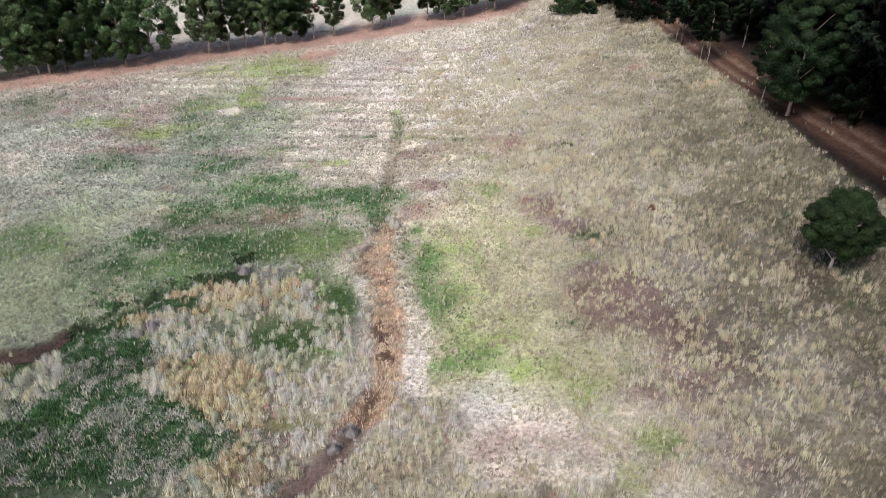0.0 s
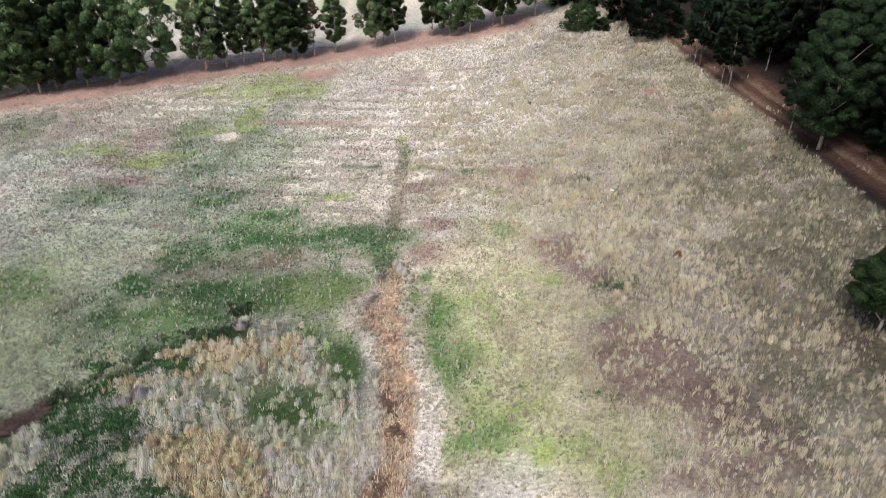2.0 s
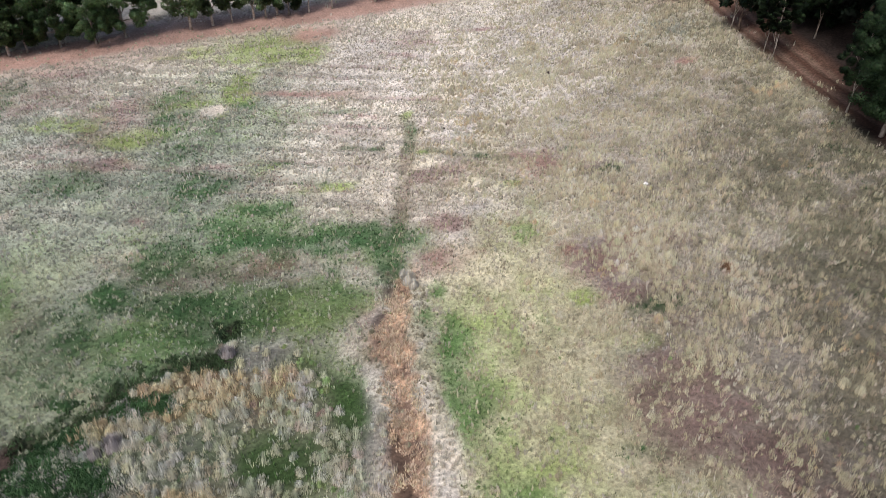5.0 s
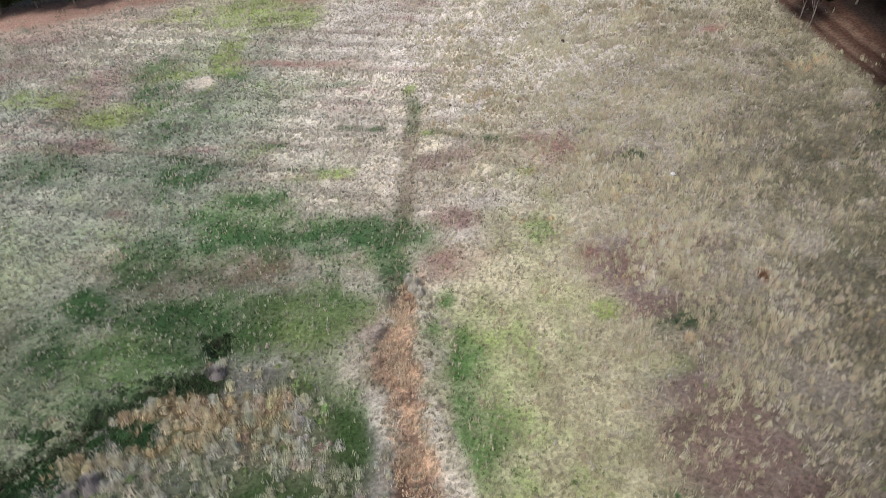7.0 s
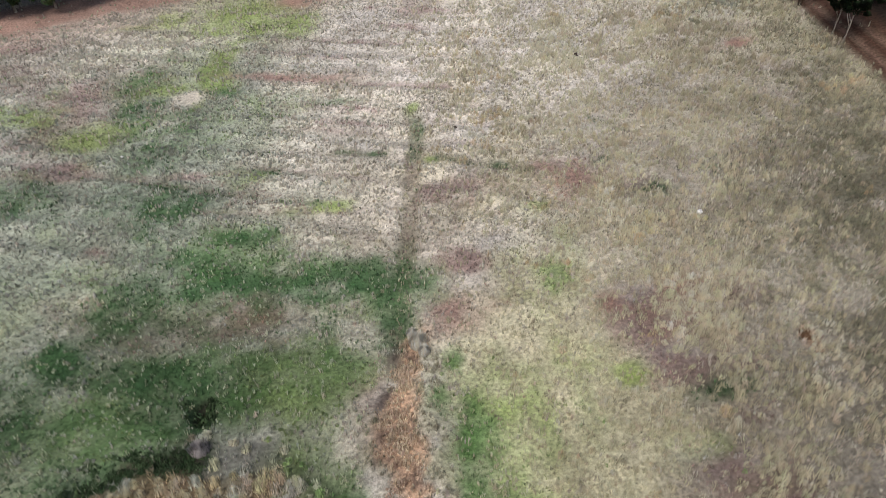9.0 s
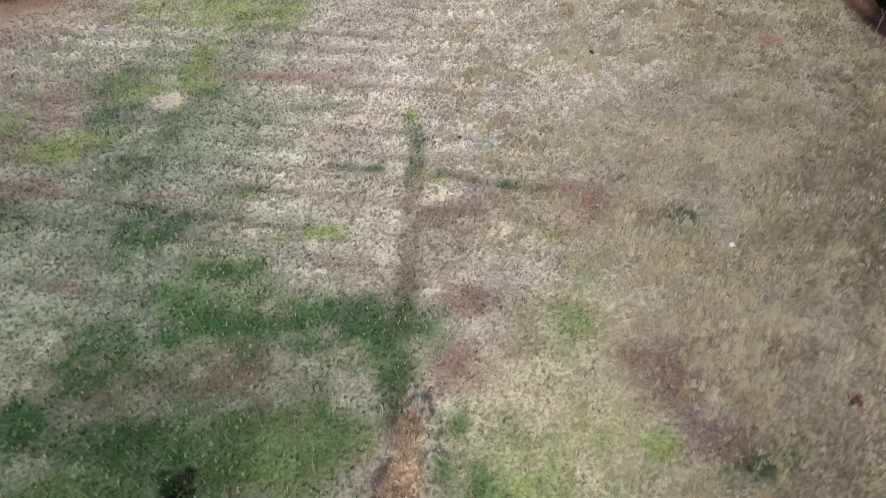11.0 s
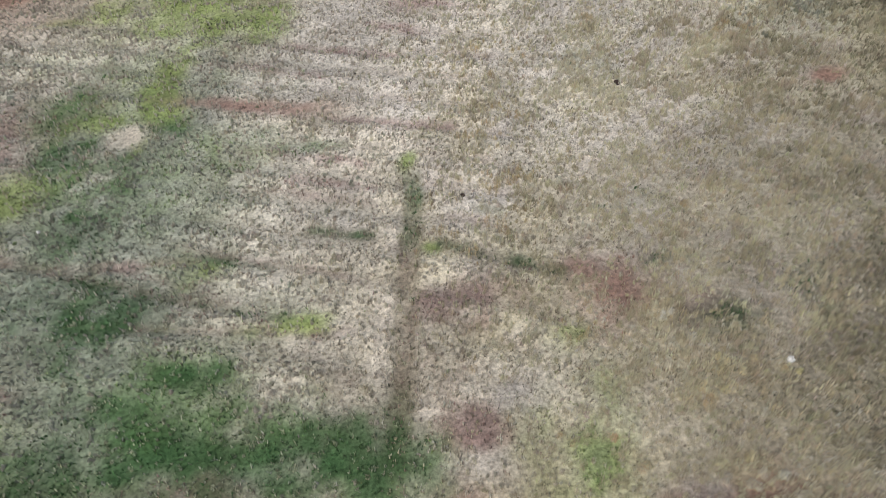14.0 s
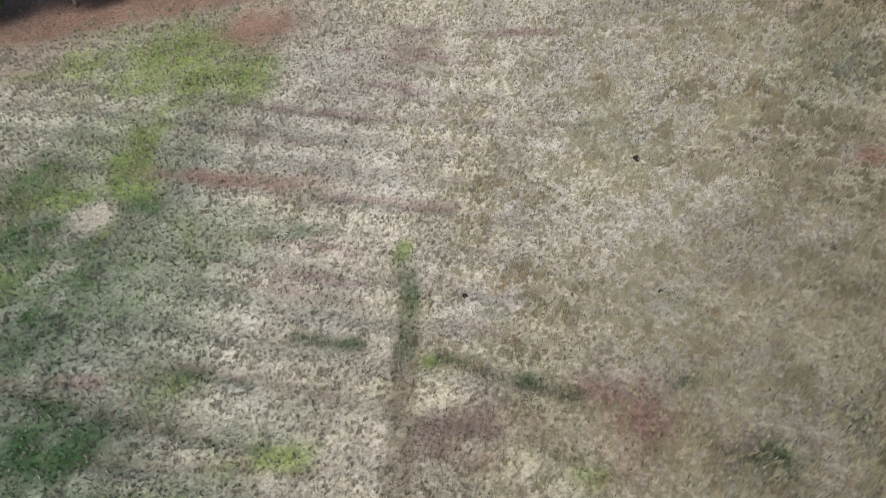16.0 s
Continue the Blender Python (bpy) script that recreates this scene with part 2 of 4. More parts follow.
spread("lime", [(5.5, 43.5, 2.4, 1.7, 0.2), (9.3, 41.9, 2.7, 1.6, 0.28), (15.2, 43.3, 2, 1.9, 0.3), (10.8, 40.2, 3, 2, 0.17),
    (12.4, 39, 2.2, 1.4, 0.23), (-8.8, 38.4, 2.5, 1.2, 0.38), (13.3, 30.6, 1.4, 1.8, 0.56), (15.9, 33.2, 1.5, 1.5, 0.4),
    (9, 41.8, 2.6, 1.6, 0.2), (-8.4, 72.9, 3.2, 1.1, 0.2), (-26.1, 130.6, 10.4, 8.2, 0.35), (-32.6, 112.9, 6.2, 4.6, 0.3),
    (-26.4, 114.4, 3.1, 4.6, 0.4), (4.6, 58.6, 4.1, 6.7, 0.15), (4.6, 49.7, 4.7, 3.4, 0.17)])
spread("lime", [(7.9, 45.8, 6.2, 5.9, 0.17), (-36.8, 101.1, 3.6, 2.6, 0.6), (3.1, 63.4, 2.1, 2.4, 0.1), (-64, 206, 12, 9, 0.9),
    (-52, 196, 6, 8, 0.5), (-22, 186, 14, 6, 0.35), (-80, 190, 9, 8, 0.5), (-47.8, 107, 5.1, 2, 0.6), (-36, 102, 6, 3, 0.4)])
spread("sand", [(-28.6, 108.5, 2, 1.5, 1)])
spread("fresh", [(-32.2, 107.8, 1.2, 0.7, 0.8), (-30.2, 98.2, 0.9, 0.7, 0.5), (-28.9, 105.3, 2.9, 1.9, 0.4),
    (-27.9, 101.7, 2.3, 1.1, 0.5), (-10.9, 105.2, 2.8, 0.9, 0.35), (-14.6, 76.9, 3.8, 1.3, 0.85),
    (-5.7, 74.9, 1.5, 0.8, 0.6), (-18.1, 81.6, 2.4, 1.5, 0.4), (-11.5, 77.4, 7.4, 1.2, 0.6, -12),
    (-29.8, 68.7, 1.6, 1, 0.7), (-25.3, 63.4, 1.4, 1, 0.6), (-15.1, 63.8, 1.5, 1, 0.75), (0.5, 66.3, 0.7, 0.9, 0.75),
    (-0.8, 62.6, 0.7, 1.5, 0.65), (-17.3, 67.7, 5.8, 1, 0.45)])
spread("fresh", [(-29.5, 68.5, 1.2, 1.1, 0.75), (-19.9, 61.6, 1.8, 0.9, 0.5), (1, 58.6, 1.7, 2.8, 0.75), (2.2, 51.7, 1.5, 2.7, 0.55),
    (-7.7, 53.6, 1.6, 2.4, 0.4), (-12, 49.1, 2.2, 1.5, 0.6), (-25, 61.4, 2.7, 1.8, 0.4), (-42, 69.2, 3.5, 3.6, 0.6),
    (-11.5, 48.5, 4.5, 1.6, 0.6), (-6.5, 53.4, 1.2, 3.7, 0.6), (0.7, 56.4, 1, 4.8, 0.7), (15.9, 41.5, 1.1, 1.1, 0.4),
    (-33.5, 47, 1.2, 1.7, 0.8), (-19.2, 34.9, 1.6, 1.1, 0.4), (3.5, 44, 3.2, 1.4, 0.5)])
spread("fresh", [(-11.7, 77.1, 7.6, 2.5, 0.5), (-5.7, 75.3, 2.6, 1.6, 0.5), (-18.3, 82.6, 3.3, 2, 0.45), (-18.6, 78.1, 3.5, 2.2, 0.5),
    (-20.9, 66.3, 4.7, 2, 0.5), (-15.2, 64.7, 2.1, 2.2, 0.4), (-9.9, 65.8, 2.5, 2.2, 0.35), (-8.4, 57.1, 1.5, 2.1, 0.45),
    (-21.7, 61.8, 2.4, 1.3, 0.5)])
spread("dark", [(-35.4, 113.9, 3.1, 3.1, 0.35), (-24.3, 109.2, 2.5, 1.4, 0.4), (-33.4, 106.3, 2.4, 2.3, 0.5),
    (-32.7, 101.6, 1.8, 1.8, 0.3), (-14.9, 107.9, 2.4, 1, 0.25), (-34.2, 118.2, 4.4, 1.7, 0.25), (-25.7, 86.6, 1.9, 1, 0.6),
    (-28.1, 90.5, 2, 1.4, 0.3), (15.3, 94.6, 2.2, 1.2, 0.3), (16.6, 88.3, 1.7, 0.6, 0.35), (25.2, 84.9, 1.2, 1.5, 0.35),
    (14.4, 113, 2.8, 2.1, 0.2), (-15, 92.2, 3.8, 0.4, 0.45, -14), (-6.6, 94.3, 1.9, 0.3, 0.65, -13),
    (1.3, 92, 1.1, 0.3, 0.75, -13)])
spread("dark", [(5.6, 90.3, 3.6, 0.3, 0.45, -24), (8.7, 88.3, 0.5, 0.2, 0.5, -17), (4.1, 95.4, 1.3, 0.2, 0.3, -29),
    (-25, 97.2, 5.2, 0.7, 0.2, -16), (-16.8, 82.9, 2.9, 1.5, 0.45), (-22, 79.7, 3.2, 1.4, 0.4),
    (-19.9, 75.7, 1.9, 0.8, 0.65), (-3.5, 76.3, 1.8, 1.2, 0.4), (-25, 86.4, 1.7, 0.8, 0.4), (-32, 88.4, 1.8, 1.5, 0.4),
    (-25.7, 76.5, 2.3, 1.7, 0.3), (19.8, 82.9, 2.2, 1, 0.4), (-17.2, 76.7, 2.3, 1.1, 0.5), (-11.8, 74.7, 2.2, 0.8, 0.35),
    (-14.8, 87.5, 4.5, 0.4, 0.45, -18)])
spread("dark", [(-17.5, 64, 0.7, 1.8, 0.9), (-22.9, 67.3, 3.1, 0.9, 0.4), (-4.4, 70.7, 1, 2.5, 0.5), (-22.2, 71.9, 3.3, 1, 0.35),
    (-19, 65.6, 3.8, 3.1, 0.55), (19.3, 60.7, 2.4, 1.2, 0.35), (-22.3, 54.8, 2.4, 1.5, 0.5), (-28, 50.7, 2.2, 2.3, 0.6),
    (-17.3, 50.3, 1.9, 1.8, 0.3), (12.9, 47.2, 1.7, 0.9, 0.4), (-26.6, 49.2, 2.7, 4.2, 0.4), (-27.2, 42.4, 4, 1.7, 0.6),
    (-23.9, 46.5, 1.3, 2.5, 0.5), (-22.5, 36.9, 8.1, 4.4, 0.95), (-25.9, 33.9, 4.6, 2.2, 0.6)])
spread("dark", [(-24.4, 47, 3.8, 2.4, 0.45), (-28.1, 38.8, 2.5, 1.3, 0.5), (-23.2, 75.6, 5.6, 2.5, 0.3), (-26.1, 73.5, 3.6, 2, 0.35),
    (-3.5, 73.6, 2.1, 2.3, 0.3), (-5.7, 75.9, 3.3, 0.9, 0.3), (-11.6, 76.5, 5.6, 1.2, 0.35), (-22, 66.8, 5.4, 1.8, 0.4),
    (-29.1, 67.8, 3.1, 2.9, 0.3), (-13.2, 74.2, 6.8, 1.6, 0.15), (-29.1, 98.6, 4.8, 3.4, 0.2), (-26.5, 88, 3.8, 2.1, 0.25),
    (-27.7, 105.8, 6.2, 3.3, 0.12), (-36, 112.6, 3.1, 4.6, 0.12), (-21.4, 62.3, 5.4, 3.2, 0.2)])
spread("dark", [(-30.6, 65.5, 3.4, 4.1, 0.4), (-23.2, 67, 2.6, 1.5, 0.35), (-30.1, 68.7, 2.7, 1.3, 0.25), (-10.8, 76.6, 7.9, 2.2, 0.3),
    (-64.3, 119.4, 7, 6.4, 0.35), (-61.3, 108.8, 3.6, 5.5, 0.3), (-25.7, 86.1, 5.3, 3.5, 0.35), (-30.2, 94, 3, 3.2, 0.3),
    (-22.3, 89.1, 4.8, 1.4, 0.25), (-17, 82, 3.6, 1.1, 0.3), (-28.2, 79.8, 4, 3.8, 0.15), (-8.6, 75.2, 4.4, 2, 0.3),
    (-3.5, 74.4, 2.1, 2.7, 0.35), (-31.2, 60.8, 3.9, 3.2, 0.35), (-27.4, 57.2, 3.3, 1.7, 0.4)])
spread("dark", [(-34.3, 65.2, 2.3, 2.9, 0.25), (16.9, 61.1, 2.5, 1.1, 0.4), (-12.5, 71.8, 7.9, 2.8, 0.15), (-7.6, 68.7, 4.5, 2.6, 0.25),
    (-19.5, 71.9, 7.9, 1.9, 0.12), (-25, 71.1, 5.9, 3.8, 0.2), (-4.3, 70.6, 1.5, 3.1, 0.4), (-41, 90, 5, 3, 0.4)])
spread("purple", [(-5.3, 99.1, 1.7, 0.3, 0.4, 2), (-9.7, 119.6, 7.3, 0.5, 0.6, -17), (-3.2, 122.7, 2.9, 0.8, 0.7, -23),
    (2.1, 125.8, 3.8, 0.5, 0.6, -19), (10.4, 128.3, 3.3, 0.6, 0.6, -11), (-7.2, 129.3, 1.3, 0.5, 0.6, -26),
    (-1.3, 106.3, 2.8, 0.3, 0.5, -8), (-7.4, 108.4, 2, 0.3, 0.3, -12), (-0.8, 131.5, 2.4, 0.6, 0.5, -18),
    (-1.4, 128, 3.5, 2.4, 0.5), (7.1, 86.3, 2.1, 1.5, 0.2), (2.2, 87.2, 3.2, 1.9, 0.32), (-16.1, 88, 2.3, 1, 0.45),
    (-12.2, 86.1, 1.8, 0.6, 0.4), (18.7, 83.9, 1.9, 1.1, 0.4)])
spread("purple", [(2, 76.2, 2.2, 1, 0.75), (-0.4, 87.4, 3, 1.4, 0.5), (-6.6, 80.5, 2, 1.2, 0.35), (-30.4, 81.7, 1.2, 1, 0.6),
    (-16.2, 73.5, 1.8, 1.5, 0.65), (-1.5, 79.6, 2.3, 2.7, 0.3), (21.8, 69.9, 1.8, 1.4, 0.4), (-15.4, 72.3, 3.3, 1.8, 0.6),
    (-22.2, 71.9, 4.1, 1.3, 0.4), (1.7, 76.6, 2.1, 1.3, 0.5), (14.2, 66.6, 2.1, 2.2, 0.5), (15.4, 63.3, 2, 1, 0.65),
    (20.3, 63.7, 2, 2.5, 0.3), (18.9, 59.3, 2.5, 1.1, 0.4), (15.6, 62.9, 3, 1.3, 0.65)])
spread("purple", [(16.7, 51.6, 2.5, 1.8, 0.75), (18.5, 46.8, 2.9, 2.4, 0.5), (14.7, 46.4, 2, 1.6, 0.5), (15.1, 68.2, 2.7, 3.2, 0.35),
    (17.9, 51.1, 2.6, 4.2, 0.7), (21.3, 43.5, 3.8, 4.6, 0.5), (19.6, 46.6, 2.4, 1.9, 0.6), (16.9, 37.9, 2.8, 1.4, 0.4),
    (33, 49.7, 2.4, 3.5, 0.4), (21.3, 30.9, 2, 1.9, 0.5), (20.1, 38.7, 3.1, 3.7, 0.4), (17.5, 49.2, 3.7, 2.5, 0.5),
    (-18.8, 72.7, 7, 3, 0.45), (-24, 71.9, 4.6, 2, 0.35), (-5.7, 64.9, 1.7, 3.2, 0.4)])
spread("purple", [(-4.8, 60.3, 1, 2.8, 0.3), (-60.5, 114.9, 8.6, 7.4, 0.5), (-54, 125.4, 4.3, 2.2, 0.6), (-40.8, 106.1, 5.3, 4.9, 0.4),
    (-44.1, 101.1, 3.4, 3.5, 0.4), (16.9, 49.9, 4.1, 3.9, 0.3), (15.4, 54.7, 2.2, 2, 0.35),
    (-43.5, 94.4, 5.2, 0.6, 0.6, -13), (-36.1, 94.9, 3.5, 0.7, 0.6, -21), (-16.6, 111.8, 6.8, 0.8, 0.5, -16),
    (-11, 103.8, 7.1, 0.6, 0.45, -15), (-10.2, 99, 6.4, 0.5, 0.45, -14), (-11.9, 91.6, 7.7, 0.4, 0.5, -19),
    (-22.4, 91.4, 4, 0.4, 0.45, -20), (-15, 117.4, 6.7, 0.7, 0.45, -18)])
spread("purple", [(-54.2, 125.4, 5, 1, 0.5, -11), (-40.6, 109.5, 5.2, 5, 0.45), (-35.1, 114, 4.5, 3.4, 0.35),
    (-52.3, 116.6, 5.5, 3.7, 0.3), (-0.4, 70.3, 2.4, 2.2, 0.35), (-6.1, 63, 1.1, 1.6, 0.45), (-42.6, 112.5, 6.1, 3.5, 0.5),
    (-38.2, 94.8, 3.9, 1.8, 0.7, -8)])
spread("red", [(12.4, 86.5, 2.7, 1.9, 0.6), (10.3, 88.7, 1.4, 0.8, 0.55), (10.7, 83.3, 2, 1.4, 0.3), (2.7, 84.8, 1, 0.7, 0.35),
    (-14.6, 72.3, 1.4, 0.7, 0.5), (2.3, 71.6, 2.7, 1.4, 0.3), (12.7, 70.2, 1.3, 1, 0.65), (17.8, 71.1, 1.3, 0.9, 0.6),
    (-12.6, 69.6, 1.2, 0.7, 0.4), (-0, 69.8, 2, 1.9, 0.35), (16.2, 68.7, 2.7, 2.9, 0.35), (-15.6, 73, 2.8, 1.7, 0.3)])
spread("earth", [(-16.8, 112.1, 7.5, 0.9, 0.55, -10), (-39.6, 141.3, 8.5, 3.4, 0.8, -8), (-16.5, 135.5, 4.5, 3.8, 0.8),
    (33.7, 105.3, 1.5, 0.9, 0.75), (-36.9, 146.8, 49.7, 3.4, 0.5), (-59.1, 132, 16, 5, 0.55), (-41, 141, 7.5, 5, 0.5),
    (37.4, 126.6, 4.2, 2.9, 0.3)])
spread("grey", [(-25.5, 96.5, 6.8, 6.3, 0.6), (34.1, 116.7, 4.3, 4.5, 0.4), (-12.9, 89, 5.7, 2.5, 0.4), (-6.9, 96.5, 3.3, 3, 0.3),
    (-27.7, 82.9, 4.1, 3.1, 0.5), (-22.9, 73.2, 4.3, 1.6, 0.5), (-24.9, 65.3, 3.4, 1.8, 0.75), (-30.5, 71.6, 2.5, 2.2, 0.5),
    (-28.5, 64.2, 6.9, 3.4, 0.7), (-30.8, 59.6, 3.4, 3.1, 0.6), (-26.6, 49.2, 2.7, 4.2, 0.6), (-33.6, 63.7, 5.5, 6.2, 0.5),
    (-30.6, 86.8, 5.2, 5.2, 0.6), (-21.9, 86, 5.2, 3.3, 0.4), (0, 160, 6, 5, 0.5)])
spread("grey", [(-40, 175, 16, 6, 0.4), (-49.9, 101.7, 10.5, 15.4, 0.4)])
spread("yellow", [(15.5, 84.2, 1.3, 1.4, 0.6), (8.5, 95.6, 1.6, 2.9, 0.4), (3.5, 110.3, 1.9, 5.4, 0.4), (-11.3, 109.1, 2.9, 2, 0.3),
    (25.6, 107.1, 3.3, 2.5, 0.3), (-6.9, 97.5, 2.5, 1, 0.3), (17.3, 72.6, 1.3, 1.1, 0.75), (14.8, 84.7, 1.6, 2, 0.5),
    (20.7, 71.1, 1.8, 1.4, 0.45), (17.3, 79.5, 1.8, 1.4, 0.4), (19.4, 65.9, 1.4, 1.3, 0.85), (15.6, 66.4, 1.1, 1.1, 0.7),
    (17, 72.5, 1, 1.3, 0.85), (23.3, 59.9, 1.2, 1.1, 0.75), (19.3, 70.1, 2.9, 2.9, 0.35)])
spread("yellow", [(-9.1, 50.2, 3.7, 2.7, 0.3), (-23.6, 53.6, 2.9, 1.6, 0.5), (27, 30.9, 2, 3, 0.45), (-1.8, 35.5, 2.4, 2.7, 0.35),
    (-5.6, 33.8, 2.3, 1.5, 0.3), (3.6, 106.8, 1.6, 9.9, 0.3), (19.9, 77.5, 5.4, 3.9, 0.35), (15, 80.8, 2.9, 3.7, 0.35),
    (8.8, 95.8, 2.7, 5.3, 0.25), (-28.4, 74.2, 1.9, 1.8, 0.4), (-28, 56.9, 2.2, 1.4, 0.4), (-1.8, 33.4, 9.9, 2.5, 0.6),
    (4.8, 31.7, 4.4, 1.9, 0.4)])
spread("lilac", [(-8.2, 126.6, 5.8, 3.7, 0.5), (-9.8, 116.7, 4.7, 3.1, 0.5), (3.3, 95.8, 3.2, 2, 0.5), (6.3, 104.7, 2.7, 2.4, 0.4),
    (-1.7, 109, 4.3, 2, 0.4), (15.1, 70.7, 1.6, 1.1, 0.5), (-7.2, 96.8, 2.4, 2, 0.4), (4.9, 79.3, 2.3, 1.8, 0.4),
    (1.1, 73.9, 2.5, 1, 0.45), (-28.6, 65.6, 0.7, 2.3, 0.5), (14.9, 70.7, 1.1, 1, 0.5), (15.8, 64.7, 2, 0.8, 0.6),
    (15.7, 55.7, 2.3, 1.6, 0.5), (14.2, 68.3, 1.8, 3.6, 0.4), (-5.3, 50.7, 0.9, 3.9, 0.7)])
spread("lilac", [(-0.1, 50.2, 0.9, 3.4, 0.7), (4.4, 38.7, 2.5, 2.7, 0.85), (8.2, 34.3, 3, 2.1, 0.55), (2, 33, 3.8, 2, 0.35),
    (-31.1, 66.7, 3.9, 5.4, 0.35), (-15.6, 60.3, 2.4, 1.9, 0.4), (-12.7, 62, 2, 2, 0.3), (-5.1, 56.8, 1.1, 2.9, 0.4)])
spread("green", [(8.5, 73.9, 1, 1.5, 0.6), (-19.2, 91.8, 2.8, 1.9, 0.3), (-17.3, 67.7, 6.6, 1.4, 0.5), (-19.9, 65.8, 3, 1.3, 0.4),
    (-5.6, 71.8, 1.2, 1.5, 0.4), (-9.7, 63.3, 1.8, 1.2, 0.4), (8.8, 74.5, 1.2, 1.4, 0.5), (-25, 61.4, 3.1, 2.2, 0.4),
    (-10.2, 65.7, 2.3, 3.4, 0.4), (-14.2, 64.1, 1.8, 1.3, 0.5), (-8.4, 58.2, 2.1, 2.2, 0.32), (0.4, 66.3, 0.9, 0.8, 0.5),
    (-28.1, 62.9, 5.4, 3.3, 0.3), (-41.5, 68.1, 4.1, 4.1, 0.5), (-15, 50.7, 2.3, 1, 0.4)])
spread("green", [(-8.6, 45.7, 2.1, 1.8, 0.4), (-8.2, 56.7, 2, 3.3, 0.32), (3.3, 52.1, 1.9, 2.1, 0.32), (2.7, 44.5, 2.5, 2.3, 0.48),
    (5.5, 43.5, 2.4, 1.7, 0.4), (15.9, 33.2, 1.5, 1.5, 0.4), (12, 37.6, 2, 1.7, 0.44), (9, 41.8, 2.6, 1.6, 0.4),
    (-3.5, 73.6, 2.8, 1.9, 0.4), (-18.1, 81.2, 4.8, 2.9, 0.4), (-22.7, 74, 5.1, 1.7, 0.35), (-28.9, 77.8, 4.5, 1.9, 0.3),
    (-11.5, 66.4, 4.5, 3.5, 0.4), (-19.7, 105.6, 5.7, 2.5, 0.3), (-22.2, 100.2, 6.7, 4, 0.25)])
spread("green", [(-14.3, 85.9, 5.1, 1.9, 0.3), (-9.9, 61.4, 2.6, 5.4, 0.32), (-22, 64.9, 7.4, 4.1, 0.4), (2.4, 57.3, 2.8, 6.9, 0.28),
    (7.1, 61.6, 4.3, 4.8, 0.24), (-2.8, 63.8, 3.3, 2.9, 0.25), (3.8, 47.6, 3.9, 6.9, 0.28), (-8.9, 66.4, 3.6, 2, 0.4)])
spread("olive", [(-0.1, 71.8, 1.4, 1.4, 0.5), (29.7, 87.9, 2.2, 11.1, 0.4), (-0.8, 70.9, 2.8, 2.9, 0.4), (-24.7, 123.8, 9.8, 5.5, 0.4),
    (13.5, 113.3, 4.3, 3.6, 0.4), (-2.1, 73.5, 2.1, 3, 0.5), (-9.1, 68.4, 4.5, 2.5, 0.4), (-2.4, 71.3, 2.3, 2.7, 0.4),
    (-0, 69.8, 3.5, 3.3, 0.6), (-6.2, 66.8, 1.5, 2.6, 0.5)])
spread("rust", [(25, 65.1, 0.4, 1.1, 0.75), (-17.6, 56.8, 2.6, 1.4, 0.4), (-12.9, 57, 1.6, 1.3, 0.35)])
spread("golden", [(-18.4, 57, 2.5, 1.4, 0.8), (-12.5, 55.2, 1.6, 1, 0.55), (-25.8, 52.7, 1.5, 1.2, 0.75), (-18.3, 54.5, 2.4, 1, 0.4),
    (-19.8, 55.5, 3.5, 2.4, 0.75), (-12.4, 54.8, 2, 2.3, 0.5), (-22.4, 45.8, 1.7, 0.9, 0.75), (-17.6, 44.9, 2.5, 1.8, 0.65),
    (-12.8, 41.3, 1.6, 1, 0.7), (-15.2, 41.5, 4.4, 3.3, 0.6), (-12.5, 34.4, 2.7, 1.6, 0.55), (-17.5, 40.4, 1.7, 1.9, 0.4),
    (-11, 39.2, 2.1, 1.5, 0.4)])
spread("mint", [(-35.8, 60.4, 6.3, 7.8, 0.85), (-38.7, 72.2, 6.7, 3.8, 0.6), (-34.6, 62.4, 7.5, 11.1, 0.35), (-9.1, 50.2, 5, 4.1, 0.5),
    (-11.9, 57.9, 4.1, 2.5, 0.3), (-8.7, 48.7, 4.9, 4.8, 0.3)])
spread("soil", [(-4, 66.4, 0.5, 2, 0.6)])

COLOUR = {
    "straw": (0.725, 0.655, 0.555), "yellow": (0.69, 0.615, 0.455), "green": (0.27, 0.36, 0.16), "lime": (0.30, 0.365, 0.14),
    "dark": (0.07, 0.15, 0.06), "rust": (0.76, 0.575, 0.43), "purple": (0.36, 0.255, 0.235), "grey": (0.46, 0.475, 0.40),
    "earth": (0.31, 0.185, 0.145), "sand": (0.60, 0.53, 0.43), "soil": (0.07, 0.047, 0.04), "olive": (0.405, 0.38, 0.28),
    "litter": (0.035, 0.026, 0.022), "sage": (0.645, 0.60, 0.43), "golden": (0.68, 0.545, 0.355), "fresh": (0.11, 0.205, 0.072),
    "mint": (0.55, 0.585, 0.42), "lilac": (0.61, 0.56, 0.51), "red": (0.43, 0.285, 0.235), "track": (0.105, 0.054, 0.038),
}
# how much duller the thatch is than the tufts that stand in it, shade of the gaps included
SHADED_THATCH = {"straw": (0.75, 0.74, 0.72), "yellow": (0.72, 0.71, 0.66), "green": (0.68, 0.68, 0.63), "lime": (0.85, 0.85, 0.76), "dark": (0.65, 0.65, 0.65),
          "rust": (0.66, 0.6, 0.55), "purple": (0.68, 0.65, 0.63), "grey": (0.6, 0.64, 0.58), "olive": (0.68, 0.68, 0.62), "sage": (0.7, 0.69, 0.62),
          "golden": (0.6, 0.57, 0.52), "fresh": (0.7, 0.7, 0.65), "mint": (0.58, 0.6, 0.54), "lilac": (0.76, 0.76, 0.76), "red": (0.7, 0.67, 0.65)}
